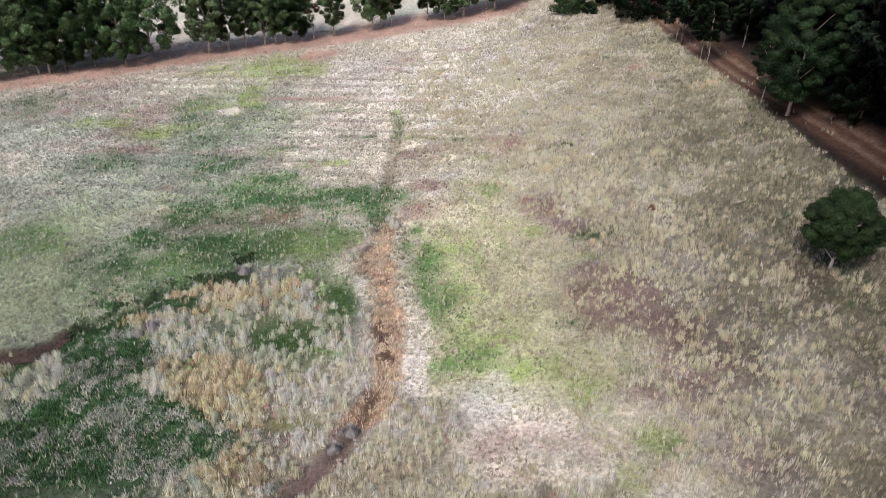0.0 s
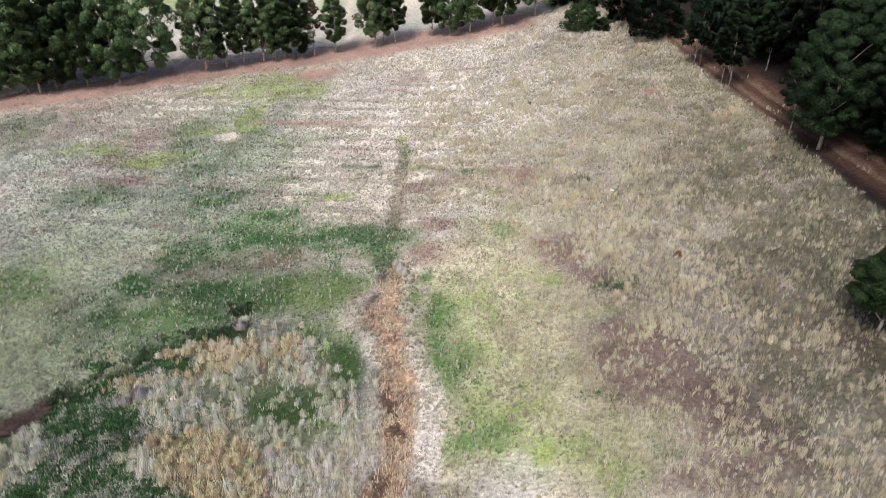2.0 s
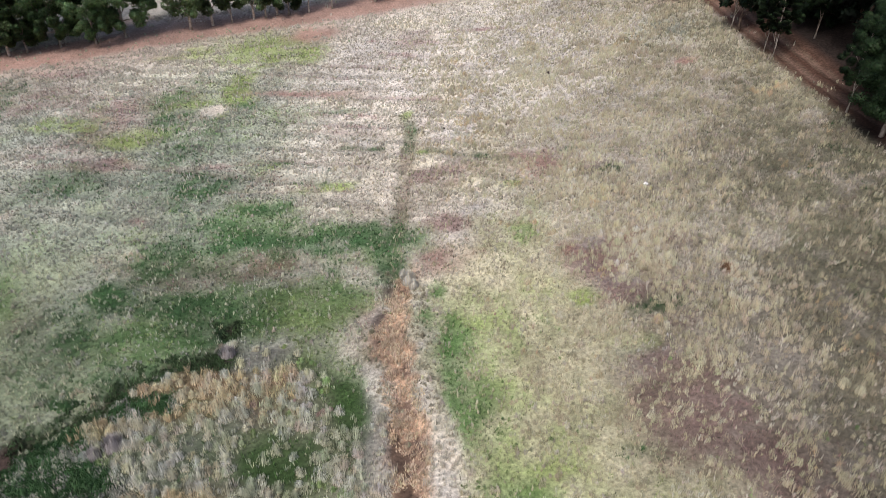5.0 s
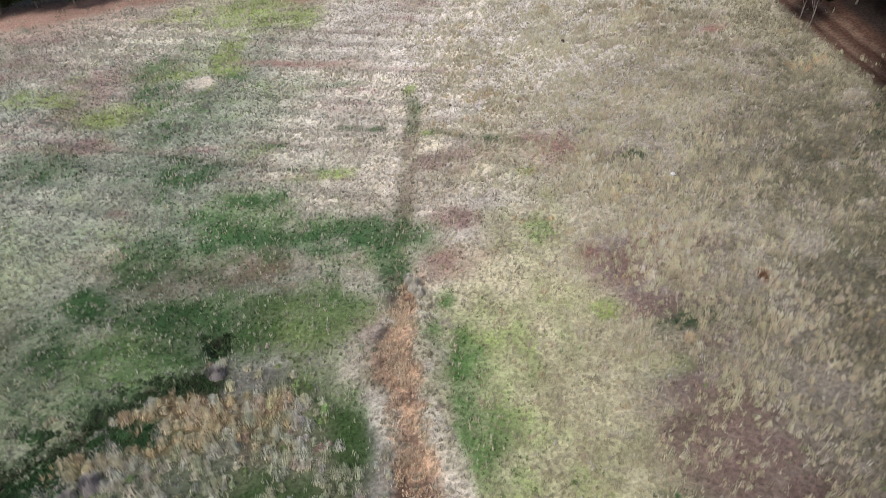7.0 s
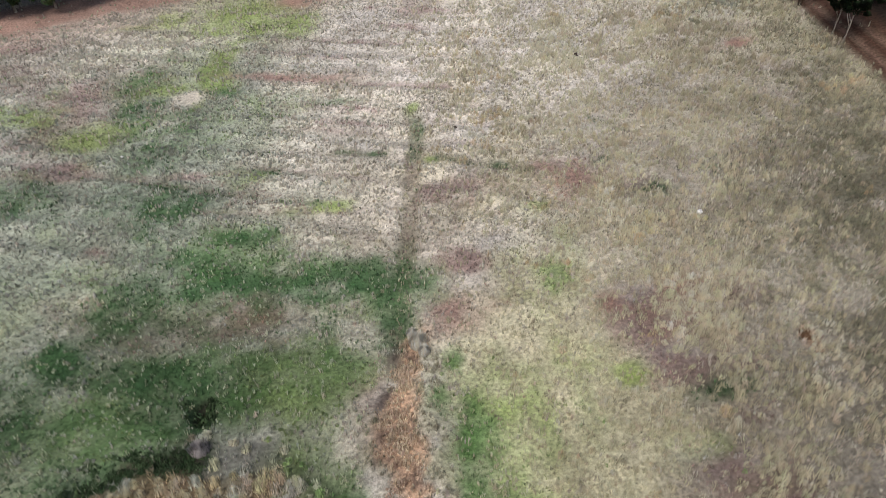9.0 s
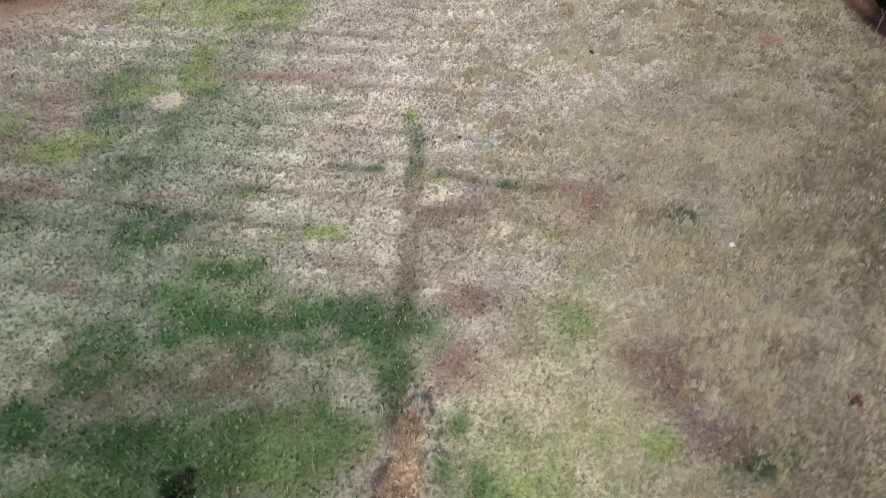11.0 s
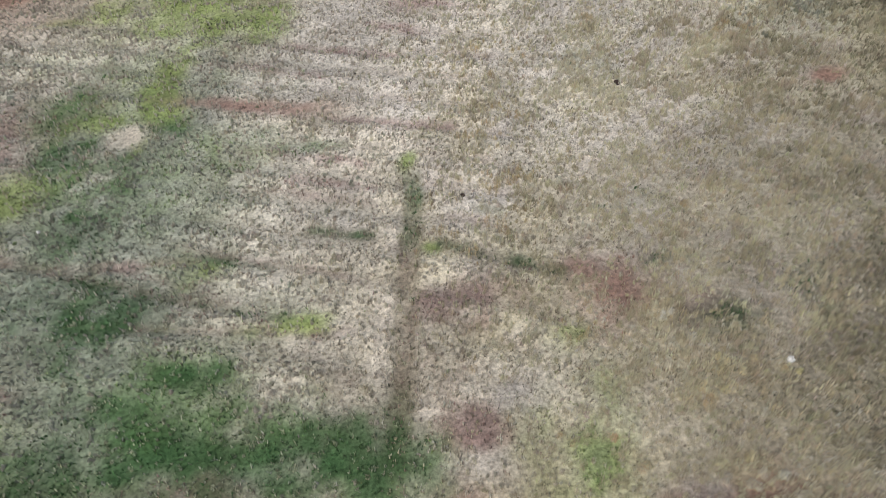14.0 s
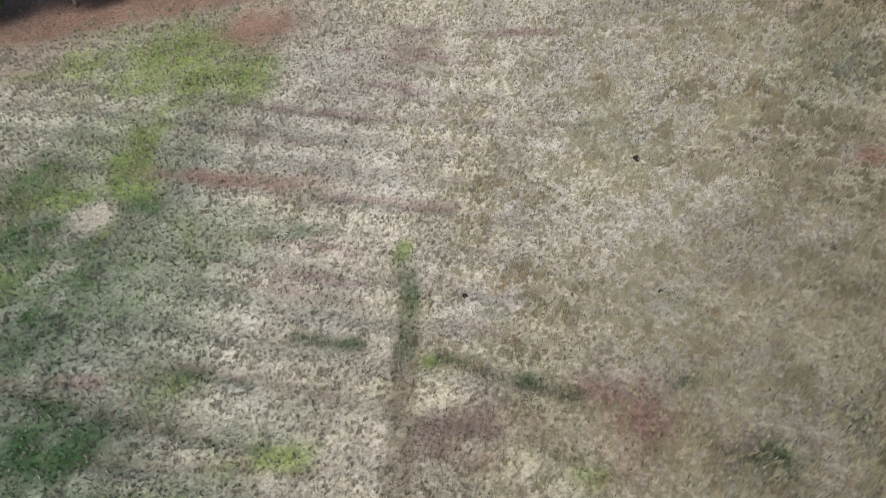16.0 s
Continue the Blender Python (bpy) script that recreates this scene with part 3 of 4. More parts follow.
ORDER = ("olive", "sage", "grey", "yellow", "golden", "mint", "lilac", "purple", "red", "green", "lime", "fresh", "dark", "earth", "rust", "sand", "soil", "litter", "track")


def cover(x, y):
    """The share of each kind of cover at the places; what is left over is pale straw."""
    wx = 2.4 * (fractal(x, y, 5.0, 101) - 0.5) + 1.0 * (fractal(x, y, 1.1, 131, 2) - 0.5)
    wy = 3.2 * (fractal(x, y, 5.0, 151) - 0.5) + 1.4 * (fractal(x, y, 1.1, 171, 2) - 0.5)
    rough = fractal(x, y, 2.1, 191, 4)
    out = {k: np.zeros(np.shape(x)) for k in ORDER}
    for kind, spots in PATCHES.items():
        left = np.ones(np.shape(x))
        for px, py, rx, ry, share, *turn in spots:
            a, b = min(1.0, 0.5 * rx), min(1.0, 0.5 * ry)
            c, e = (math.cos(radians(turn[0])), math.sin(radians(turn[0]))) if turn else (1.0, 0.0)
            u, v = x - px + a * wx, y - py + b * wy
            d = np.hypot((u * c + v * e) / max(rx, 0.5), (v * c - u * e) / max(ry, 0.4))
            left = left * (1 - min(1.0, 1.25 * share) * smooth(1.85, 0.25, d))
        out[kind] = np.clip((1 - left) * (0.5 + 1.0 * rough), 0, {"dark": 0.8, "golden": 0.75}.get(kind, 0.9))
    spots_only = {k: v.copy() for k, v in out.items() if k in ("green", "purple", "dark", "grey")}
    big, mid = fractal(x, y, 14, 201), fractal(x, y, 3.2, 211)
    out["sage"] = 0.75 * smooth(-3, 3, x + 5 * (big - 0.5)) * smooth(24, 12, x + 8 * (mid - 0.5)) * smooth(80, 68, y + 10 * (big - 0.5)) * smooth(34, 42, y)
    out["olive"] = 0.85 * smooth(149, 156, y + 2 * wy) * smooth(0.3, 0.6, mid + 0.2)
    # the east side is olive straw in clumps, the west side greyer and greener
    out["olive"] = out["olive"] + smooth(12, 30, x + 6 * (big - 0.5)) * smooth(0.15, 0.6, mid) * 0.66 * smooth(156, 149, y)
    out["yellow"] = np.maximum(out["yellow"], 0.6 * smooth(0.5, 0.75, mid) * smooth(-40, 30, x) * smooth(0.3, 0.6, big))
    west = smooth(0, -20, x + 8 * (big - 0.5)) * smooth(132, 112, y)
    out["grey"] = np.maximum(out["grey"], west * 0.9 * smooth(0.15, 0.5, fractal(x, y, 7, 221)))
    out["green"] = np.maximum(out["green"], 0.25 * smooth(0.48, 0.75, fractal(x, y, 4.5, 231)) * np.maximum(west, 0.5 * smooth(78, 60, y)))
    out["purple"] = np.maximum(out["purple"], 0.25 * smooth(0.52, 0.75, fractal(x, y, 6, 241)) * (1 - 0.6 * smooth(80, 90, y)))
    out["dark"] = np.maximum(out["dark"], 0.16 * smooth(0.42, 0.72, fractal(x, y, 5.5, 251)) * west * smooth(66, 76, y))
    # the middle of the field stays pale
    pale = smooth(-24, -14, x + 6 * (mid - 0.5)) * smooth(18, 8, x + 6 * (mid - 0.5)) * smooth(76, 86, y + 6 * (big - 0.5)) * smooth(142, 134, y)
    for k in ("olive", "grey", "green", "purple", "dark"):
        out[k] = out[k] * (1 - 0.6 * pale)
    for k, share in spots_only.items():
        out[k] = np.maximum(out[k], 0.95 * share)
    # duller, greener growth towards the wood, darkened further to paint in lens fall-off
    east = smooth(23, 35, x + 8 * (big - 0.5)) * smooth(150, 135, y)
    out["olive"] = np.maximum(out["olive"], 0.85 * east * smooth(0.2, 0.5, mid)) * (1 - 0.5 * smooth(78, 92, y) * smooth(40, 32, x))
    out["sage"] = np.maximum(out["sage"], 0.4 * smooth(78, 92, y) * smooth(-8, 12, x) * smooth(140, 130, y) * smooth(0.3, 0.55, mid))
    out["dark"] = np.maximum(out["dark"], 0.2 * smooth(27, 36, x) * smooth(92, 80, y) * smooth(0.38, 0.62, fractal(x, y, 1.6, 261)))
    out["sage"] = np.maximum(out["sage"], 0.5 * pale * smooth(-12, 6, x) * smooth(0.35, 0.6, mid))
    out["lilac"] = np.maximum(out["lilac"], 0.45 * smooth(-22, -12, x) * smooth(34, 22, x) * smooth(88, 104, y) * smooth(146, 138, y) * smooth(0.35, 0.6, fractal(x, y, 9, 291)))
    # ridges: the furrows between them stay darker
    show, wave = ploughed(x, y)
    out["purple"] = np.maximum(out["purple"], 0.24 * (1 - 0.6 * west) * show * smooth(0.4, 0.05, wave) * smooth(0.3, 0.55, rough))
    out["grey"] = out["grey"] * (1 - 0.5 * (1 - 0.7 * west) * show * smooth(0.55, 0.9, wave))
    for line in FURROWS[:2]:
        d, s = along(x, y, line)
        out["dark"] = np.maximum(out["dark"], 0.55 * smooth(0.8, 0.15, d + 0.3 * wx))
    for line in FURROWS:
        d, s = along(x, y, line)
        out["purple"] = np.maximum(out["purple"], 0.6 * smooth(0.9, 0.2, d + 0.4 * wx))
    # rusty bracken in the old ditch, dead pale grass on its banks
    d, s = along(x + 0.25 * wx, y, DITCH)
    bank = np.where(x + 2.5 + 0.04 * (y - 48) > 0, 2.5, 1.3) * smooth(1.03, 0.88, s) + 0.15
    width = 1.15 + 0.35 * np.sin(s * 21) * smooth(1, 0.4, s) - 0.5 * smooth(0.75, 1.0, s) + 1.6 * (fractal(x, y, 1.9, 277, 3) - 0.5)
    for k in ORDER:
        out[k] = out[k] * (1 - (0.25 + 0.65 * smooth(64, 54, y)) * smooth(width + bank, width + bank - 1.1, d))
    out["lilac"] = np.maximum(out["lilac"], 0.42 * smooth(width + bank, width + bank - 1.1, d) * smooth(0.3, 0.55, mid))
    out["olive"] = np.maximum(out["olive"], 0.8 * smooth(width + bank, width + bank - 1.1, d) * smooth(46, 58, y))
    out["rust"] = np.maximum(out["rust"], 0.97 * smooth(width + 0.5, width - 0.5, d) * (0.6 + 0.9 * rough).clip(0, 1))
    out["soil"] = np.maximum(out["soil"], 0.8 * smooth(width + 0.2, width - 0.4, d) * smooth(0.54, 0.68, fractal(x, y, 1.3, 271, 3)))
    # bare soil along its west edge, painted dark with the edge's shadow
    edge, s = along(x + 1.3 + 0.4 * wx, y, DITCH[5:])
    out["soil"] = np.maximum(out["soil"], 0.8 * smooth(0.7, 0.2, edge) * smooth(0.5, 0.6, fractal(x, y, 1.1, 281, 2)))
    foot, s = along(x + 0.3 * wx, y + 0.3 * wy, DITCH_FOOT)
    out["purple"] = np.maximum(out["purple"], 0.8 * smooth(1.5, 0.5, foot))
    out["soil"] = np.maximum(out["soil"], 0.6 * smooth(0.8, 0.2, foot) * smooth(0.3, 0.6, rough))
    # fine bleached grass in the bay east of the ditch's foot
    bay = smooth(1.3, 0.6, np.hypot((x - BAY[0] + 0.6 * wx) / BAY[2], (y - BAY[1] + 0.6 * wy) / BAY[3]))
    for k in ORDER:
        out[k] = out[k] * (1 - (0.6 if k == "rust" else 0.75) * bay * smooth(1.0, 2.0, d))
    out["purple"] = np.maximum(out["purple"], 0.5 * bay * smooth(0.3, 0.6, mid))
    d, s = along(x + 0.2 * wx, y, CATTLE_PATH)
    out["dark"] = np.maximum(out["dark"], 0.6 * smooth(1.1, 0.4, d) * np.maximum(np.maximum(0.15, smooth(0.3, 0.1, s)), 0.8 * smooth(0.6, 0.75, s) * smooth(1.0, 0.9, s)))
    out["purple"] = np.maximum(out["purple"], 0.45 * smooth(1.2, 0.5, d) * smooth(0.95, 0.75, s))
    out["olive"] = np.maximum(out["olive"], 0.75 * smooth(1.25, 0.6, d))
    bank, s = along(x + 2.1, y, CATTLE_PATH)
    for k in ("purple", "dark", "grey", "green", "lilac", "olive"):
        out[k] = out[k] * (1 - 0.8 * smooth(1.1, 0.5, bank) * smooth(0.28, 0.38, s))
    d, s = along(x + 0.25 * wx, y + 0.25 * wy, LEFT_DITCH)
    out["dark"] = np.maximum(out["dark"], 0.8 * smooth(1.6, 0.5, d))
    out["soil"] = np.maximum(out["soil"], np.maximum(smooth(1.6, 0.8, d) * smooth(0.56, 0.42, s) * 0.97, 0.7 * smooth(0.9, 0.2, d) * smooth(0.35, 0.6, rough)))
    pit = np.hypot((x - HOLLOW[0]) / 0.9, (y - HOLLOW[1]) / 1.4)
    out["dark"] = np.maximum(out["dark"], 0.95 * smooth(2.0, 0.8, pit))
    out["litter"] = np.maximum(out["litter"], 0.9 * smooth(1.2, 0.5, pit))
    d, s = along(x + 0.3 * wx, y + 0.3 * wy, LOWER_DITCH)
    out["dark"] = np.maximum(out["dark"], 0.8 * smooth(1.5, 0.4, d))
    out["soil"] = np.maximum(out["soil"], 0.6 * smooth(0.8, 0.3, d))
    # bare red earth along the row of trees and on the track; leaf litter under the wood, its shade put into the colour
    d, s = along(x, y + 0.7 * wy, TREE_LINE)
    out["earth"] = np.maximum(out["earth"], 0.9 * smooth(8.0, 3.5, d) * smooth(27, 22, x))
    d, s = along(x + 0.2 * wx, y, TRACK)
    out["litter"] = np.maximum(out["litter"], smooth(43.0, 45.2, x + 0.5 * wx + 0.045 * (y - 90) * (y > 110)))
    rut = np.exp(-((d - 0.95) / 0.4) ** 2)
    out["earth"] = np.maximum(out["earth"], 0.9 * rut)
    out["track"] = np.maximum(out["track"], smooth(3.4, 1.6, d)) * (1 - 0.55 * rut)
    out["litter"] = out["litter"] * (1 - smooth(2.6, 1.0, d))
    return out


def clump_tone(x, y):
    """Lighter and duller drifts of growth, some metres across, paler along the plough ridges; the east is darkened to
    paint in lens fall-off.
    """
    show, wave = ploughed(x, y)
    drift = 0.88 + 0.24 * smooth(0.3, 0.7, fractal(x, y, 3.6, 411, 3))
    return drift * (1 + 0.14 * show * (wave - 0.45)) * (0.92 + 0.16 * smooth(0.25, 0.75, fractal(x, y, 13, 431, 2))) * (1 - 0.24 * smooth(14, 34, x))


def grassed(x, y):
    """1 where tufts stand, 0 far outside, where the bare turf alone is seen."""
    return smooth(-84, -76, x) * smooth(54, 48, x) * smooth(12, 22, y) * smooth(165, 150, y)


def rankness(x, y):
    """0 where the grass is grazed short, 1 where it stands rank: at the foot of the slope and on the east side."""
    bay = smooth(1.3, 0.6, np.hypot((x - BAY[0]) / BAY[2], (y - BAY[1]) / BAY[3]))
    brim = np.interp(x, [a for a, b in BRIM], [b for a, b in BRIM])
    foot = 0.95 * smooth(1.2, -1.5, y - brim + 2.4 * (vnoise(x, y, 2.6, 391) - 0.5))
    return (1 - 0.7 * bay) * np.clip(np.maximum(foot, 0.45 * smooth(12, 24, x) + 0.25 * smooth(75, 60, y)), 0, 1)


def ground_colour(x, y):
    """The thatch between the tufts, duller than the tufts themselves, with the shade of the gaps painted in."""
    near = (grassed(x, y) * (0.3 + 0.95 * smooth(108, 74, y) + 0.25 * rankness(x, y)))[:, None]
    shares, speck = cover(x, y), (fractal(x, y, 1.5, 311, 2) - 0.5)[:, None]
    c = np.zeros((len(x), 3))
    for k in ("straw", *ORDER):
        w = shares[k][:, None] if k in shares else 1.0
        if k in ("dark", "lime", "green", "purple", "olive", "fresh", "red"):
            w = np.clip(w + 3.2 * speck * w * (1 - w), 0, 1)
        dull = np.array(SHADED_THATCH[k]) if k in SHADED_THATCH else 1.0
        c = c * (1 - w) + np.array(COLOUR[k]) * (0.8 + (dull - 0.8) * near if k in SHADED_THATCH else 1.0) * w
    gap_shade = (1 - 0.45 * smooth(0.45, 0.8, rankness(x, y))) * (1 - 0.25 * smooth(-2, -10, x) * smooth(76, 67, y)) * (1 - 0.4 * smooth(6, 18, x) * smooth(112, 80, y))
    return c * (gap_shade * clump_tone(x, y))[:, None]


def steps(start, stop, fine, far):
    """Grid lines: fine from start to stop, then ever wider out to far on both sides."""
    inner = list(np.arange(start, stop, fine))
    out, gap = [stop], fine
    while out[-1] < far:
        gap *= 1.18
        out.append(out[-1] + gap)
    back, gap = [start - fine], fine
    while back[-1] > -far:
        gap *= 1.18
        back.append(back[-1] - gap)
    return np.array(back[::-1] + inner + out)


def build_ground():
    xs, ys = steps(-52, 50, 0.42, 3500), steps(26, 132, 0.42, 3500)
    gx, gy = np.meshgrid(xs, ys)
    x, y = gx.ravel(), gy.ravel()
    n, m = len(xs), len(ys)
    i = (np.arange(m - 1)[:, None] * n + np.arange(n - 1)[None]).ravel()
    faces = np.stack([i, i + 1, i + n + 1, i + n], 1)
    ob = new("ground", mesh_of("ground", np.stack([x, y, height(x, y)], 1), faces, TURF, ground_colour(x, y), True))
    return tagged(ob, "sloping rough pasture of dry straw, green patches and red earth", "ground", kind="structure")


build_ground()


# ---- grass ----
TALL = {"straw": 0.42, "yellow": 0.58, "green": 0.27, "lime": 0.22, "dark": 0.34, "rust": 0.5, "purple": 0.28, "grey": 0.36, "olive": 0.42,
        "earth": 0.16, "litter": 0.12, "soil": 0.15, "sand": 0.1, "track": 0.1, "sage": 0.36, "golden": 0.55, "fresh": 0.27, "mint": 0.36, "lilac": 0.3, "red": 0.28}
KEEP = {"straw": 1.0, "yellow": 1.0, "green": 1.0, "lime": 0.9, "dark": 0.9, "rust": 1.0, "purple": 0.75, "grey": 0.9, "olive": 0.9,
        "earth": 0.1, "litter": 0.0, "soil": 0.0, "sand": 0.0, "track": 0.0, "sage": 1.0, "golden": 1.0, "fresh": 1.0, "mint": 1.0, "lilac": 0.8, "red": 0.8}
SWARD = {
    "straw": ("dry_grass", "dry pale straw-coloured grass in loose tufts over the slope"),
    "yellow": ("straw_tufts", "taller yellowish dry grass tufts standing in clumps"),
    "olive": ("olive_grass", "dull olive half-dry grass below the wood"),
    "sage": ("sage_grass", "pale yellow-green half-dry grass beside the old ditch"),
    "golden": ("golden_grass", "rank golden dead grass at the foot of the slope"),
    "green": ("green_grass", "short fresh green grass in damp patches"),
    "lime": ("lime_grass", "bright yellow-green short grass patches"),
    "dark": ("dark_weeds", "low dark green weeds in damp hollows"),
    "rust": ("dead_bracken", "rust-brown dead bracken filling the old ditch"),
    "purple": ("seeding_grass", "brownish purple seeding grass and thin dead stalks"),
    "grey": ("grey_grass", "greyish green half-dead grass"),
    "fresh": ("lush_grass", "lush mid-green grass in the wet spots of the pasture"),
    "mint": ("pale_green_grass", "pale green half-grown grass with bleached tips"),
    "lilac": ("bleached_grass", "bleached lilac-grey dead grass lying thin on the ground"),
    "red": ("red_grass", "reddish brown seeding grass in patches on the slope"),
}


NAMES = ("straw", *ORDER)


def pick_kinds(x, y, rng, grain):
    """The kind that grows at each place, drawn from the cover so that kinds hold together over about a grain's width."""
    shares = cover(x, y)
    kind = np.zeros(len(x), int)
    for k, name in enumerate(ORDER):
        draw = 0.78 * np.clip((vnoise(x, y, grain, 601 + 7 * k) - 0.5) * 1.25 + 0.5, 0, 1) + 0.22 * rng.uniform(0, 1, len(x))
        kind = np.where(draw < shares[name], k + 1, kind)
    return kind


def tints(x, y, kind, rng, wild):
    wild = wild * (1 - 0.65 * rankness(x, y))
    tone = np.exp(wild * rng.normal(0, 1, len(x))) * clump_tone(x, y) * (0.84 + 0.36 * vnoise(x, y, 0.9, 421))
    c = np.array([COLOUR[k] for k in NAMES])[kind] * tone[:, None] * (1 + 0.03 * rng.normal(size=(len(x), 3)))
    return np.maximum(c * np.minimum(1, 0.84 / c.max(1))[:, None], 0.015)


def within(x, y):
    return np.abs(x) < 20 + 0.6 * y


def build_sward(rng):
    """Short tufts everywhere: positions, heights, colours."""
    n = 250000
    x, y = rng.uniform(-80, 52, n), 18 + 134 * rng.uniform(0, 1, n) ** 1.12
    keep = within(x, y) & (rng.uniform(0, 1, n) < (0.45 + 1.0 * smooth(0.3, 0.65, vnoise(x, y, 0.7, 401))) * (1 - 0.6 * smooth(0.4, 0.9, rankness(x, y))))
    x, y = x[keep], y[keep]
    kind = pick_kinds(x, y, rng, 0.8)
    keep = rng.uniform(0, 1, len(x)) < np.array([KEEP[k] for k in NAMES])[kind]
    x, y, kind = x[keep], y[keep], kind[keep]
    # dry stalks stand through the green growth and hide more of it the lower the eye
    over = np.isin(kind, [NAMES.index(k) for k in ("green", "lime", "fresh", "purple", "red", "dark")]) & (rng.uniform(0, 1, len(x)) < 0.24)
    kind = np.where(over, np.where(x > -4, NAMES.index("sage"), np.where(y > 84, NAMES.index("straw"), NAMES.index("mint"))), kind)
    show, wave = ploughed(x, y)
    tall = np.where(over, 1.25, 1.0) * (1 + 0.5 * show * (wave - 0.5)) * np.array([TALL[k] for k in NAMES])[kind] * (0.85 + 0.3 * rankness(x, y)) * rng.uniform(0.6, 1.4, len(x))
    return x, y, kind, tall, tints(x, y, kind, rng, 0.38)


def build_tussocks(rng):
    """Tussocks, each a cone of long blades, widest at the foot: tall ones on the rank ground, low ones in drifts over the rest."""
    soft = [NAMES.index(k) for k in ("earth", "litter", "track", "sand", "soil", "dark", "lime", "fresh", "red", "lilac")]
    gx, gy = np.meshgrid(np.arange(-44, 16, 0.64), np.arange(17, 64, 0.64))
    x, y = (gx + 0.4 * (np.arange(len(gx)) % 2)[:, None]).ravel(), gy.ravel()
    n = len(x)
    x, y = x + rng.uniform(-0.42, 0.42, n), y + rng.uniform(-0.42, 0.42, n)
    clear = np.minimum(np.minimum(along(x, y, DITCH)[0] / 1.5, along(x, y, DITCH_FOOT)[0] / 0.8), along(x, y, LEFT_DITCH)[0] / 1.4)
    clear = np.minimum(clear, np.hypot(x - HOLLOW[0], y - HOLLOW[1]) / 2.0)
    keep = within(x, y) & (clear > 1) & (rng.uniform(0, 1, n) < smooth(0.4, 0.75, rankness(x, y)) * (0.75 + 0.6 * smooth(0.3, 0.6, vnoise(x, y, 2.5, 711))))
    x, y = x[keep], y[keep]
    kind = pick_kinds(x, y, rng, 1.4)
    keep = (~np.isin(kind, soft) | (rng.uniform(0, 1, len(x)) < 0.06)) & (cover(x, y)["dark"] < 0.45)
    x, y, kind = x[keep], y[keep], kind[keep]
    kind = np.where(np.isin(kind, soft), NAMES.index("grey"), kind)
    swap = rng.uniform(0, 1, len(x))
    kind = np.where((kind == NAMES.index("grey")) & (swap < 0.7), np.where(swap < 0.35, NAMES.index("mint"), NAMES.index("sage")), kind)
    swap = rng.uniform(0, 1, len(x))
    kind = np.where((kind == 0) & (swap < 0.7), np.where(swap < 0.4, NAMES.index("sage"), NAMES.index("yellow")), kind)
    kind = np.where((kind == NAMES.index("rust")) & (swap < 0.75), NAMES.index("golden"), kind)
    size = np.where(np.isin(kind, [NAMES.index("green"), NAMES.index("purple")]), 0.6, 1.0) * (0.75 + 0.4 * rankness(x, y))
    tall = size * rng.uniform(0.5, 1.05, len(x))
    big = (x, y, kind, tall, 1.3 * tints(x, y, kind, rng, 0.5))
    n = 66000
    x, y = rng.uniform(-74, 46, n), 30 + 112 * rng.uniform(0, 1, n) ** 1.1
    show, wave = ploughed(x, y)
    drift = (1 + 0.9 * show * (wave - 0.5)) * (0.1 + 0.9 * smooth(0.42, 0.66, fractal(x, y, 2.2, 721, 3))) * (0.6 + 0.4 * smooth(4, 18, x))
    keep = within(x, y) & (rng.uniform(0, 1, n) < drift * (1 - smooth(0.6, 0.8, rankness(x, y))))
    x, y = x[keep], y[keep]
    kind = pick_kinds(x, y, rng, 1.0)
    keep = ~np.isin(kind, soft + [NAMES.index("purple")]) | (rng.uniform(0, 1, len(x)) < np.where(np.isin(kind, [NAMES.index("lime"), NAMES.index("dark"), NAMES.index("fresh")]) & (y > 66), 0.3, 0.16)) & (kind != NAMES.index("track")) & (kind != NAMES.index("litter"))
    x, y, kind = x[keep], y[keep], kind[keep]
    kind = np.where(np.isin(kind, soft + [NAMES.index("purple")]), np.where((x > -2) | (kind == NAMES.index("lime")), NAMES.index("sage"), NAMES.index("mint")), kind)
    kind = np.where((kind == 0) & (x + 6 * vnoise(x, y, 7, 731) > 14), np.where(vnoise(x, y, 2.2, 733) > 0.5, NAMES.index("yellow"), NAMES.index("sage")), kind)
    tall = np.select([kind == NAMES.index("green"), kind == NAMES.index("yellow")], [0.35, 0.72], 0.56) * (0.85 + 0.5 * rankness(x, y)) * rng.uniform(0.7, 1.35, len(x))
    low = (x, y, kind, tall, tints(x, y, kind, rng, 0.13))
    # broad plumes of dead grass on the east side
    n = 40000
    x, y = rng.uniform(-4, 42, n), rng.uniform(34, 130, n)
    shares = cover(x, y)
    bare = shares["track"] + shares["litter"] + shares["earth"]
    keep = (rng.uniform(0, 1, n) < (0.09 + 0.65 * smooth(0.44, 0.63, fractal(x, y, 2.8, 741, 3))) * (0.35 * smooth(-4, 3, x) * smooth(74, 90, y) + 0.65 * smooth(5, 18, x + 0.12 * (y - 50))) * smooth(134, 110, y) * (1 - 0.6 * shares["purple"]) * (1 - 0.7 * smooth(26, 36, x))) & (bare < 0.3)
    x, y = x[keep], y[keep]
    kind = np.where(fractal(x, y, 6, 751, 3) > 0.66, NAMES.index("golden"), np.where(vnoise(x, y, 4, 761) < 0.5, NAMES.index("sage"), NAMES.index("yellow")))
    broad = (x, y, kind, rng.uniform(0.5, 0.95, len(x)), 1.1 * tints(x, y, kind, rng, 0.16))
    # yellow mounds of grass that stand out one by one
    gx, gy = np.meshgrid(np.arange(8, 44, 1.0), np.arange(34, 112, 1.0))
    x, y = gx.ravel() + rng.uniform(-0.5, 0.5, gx.size), gy.ravel() + rng.uniform(-0.5, 0.5, gx.size)
    shares = cover(x, y)
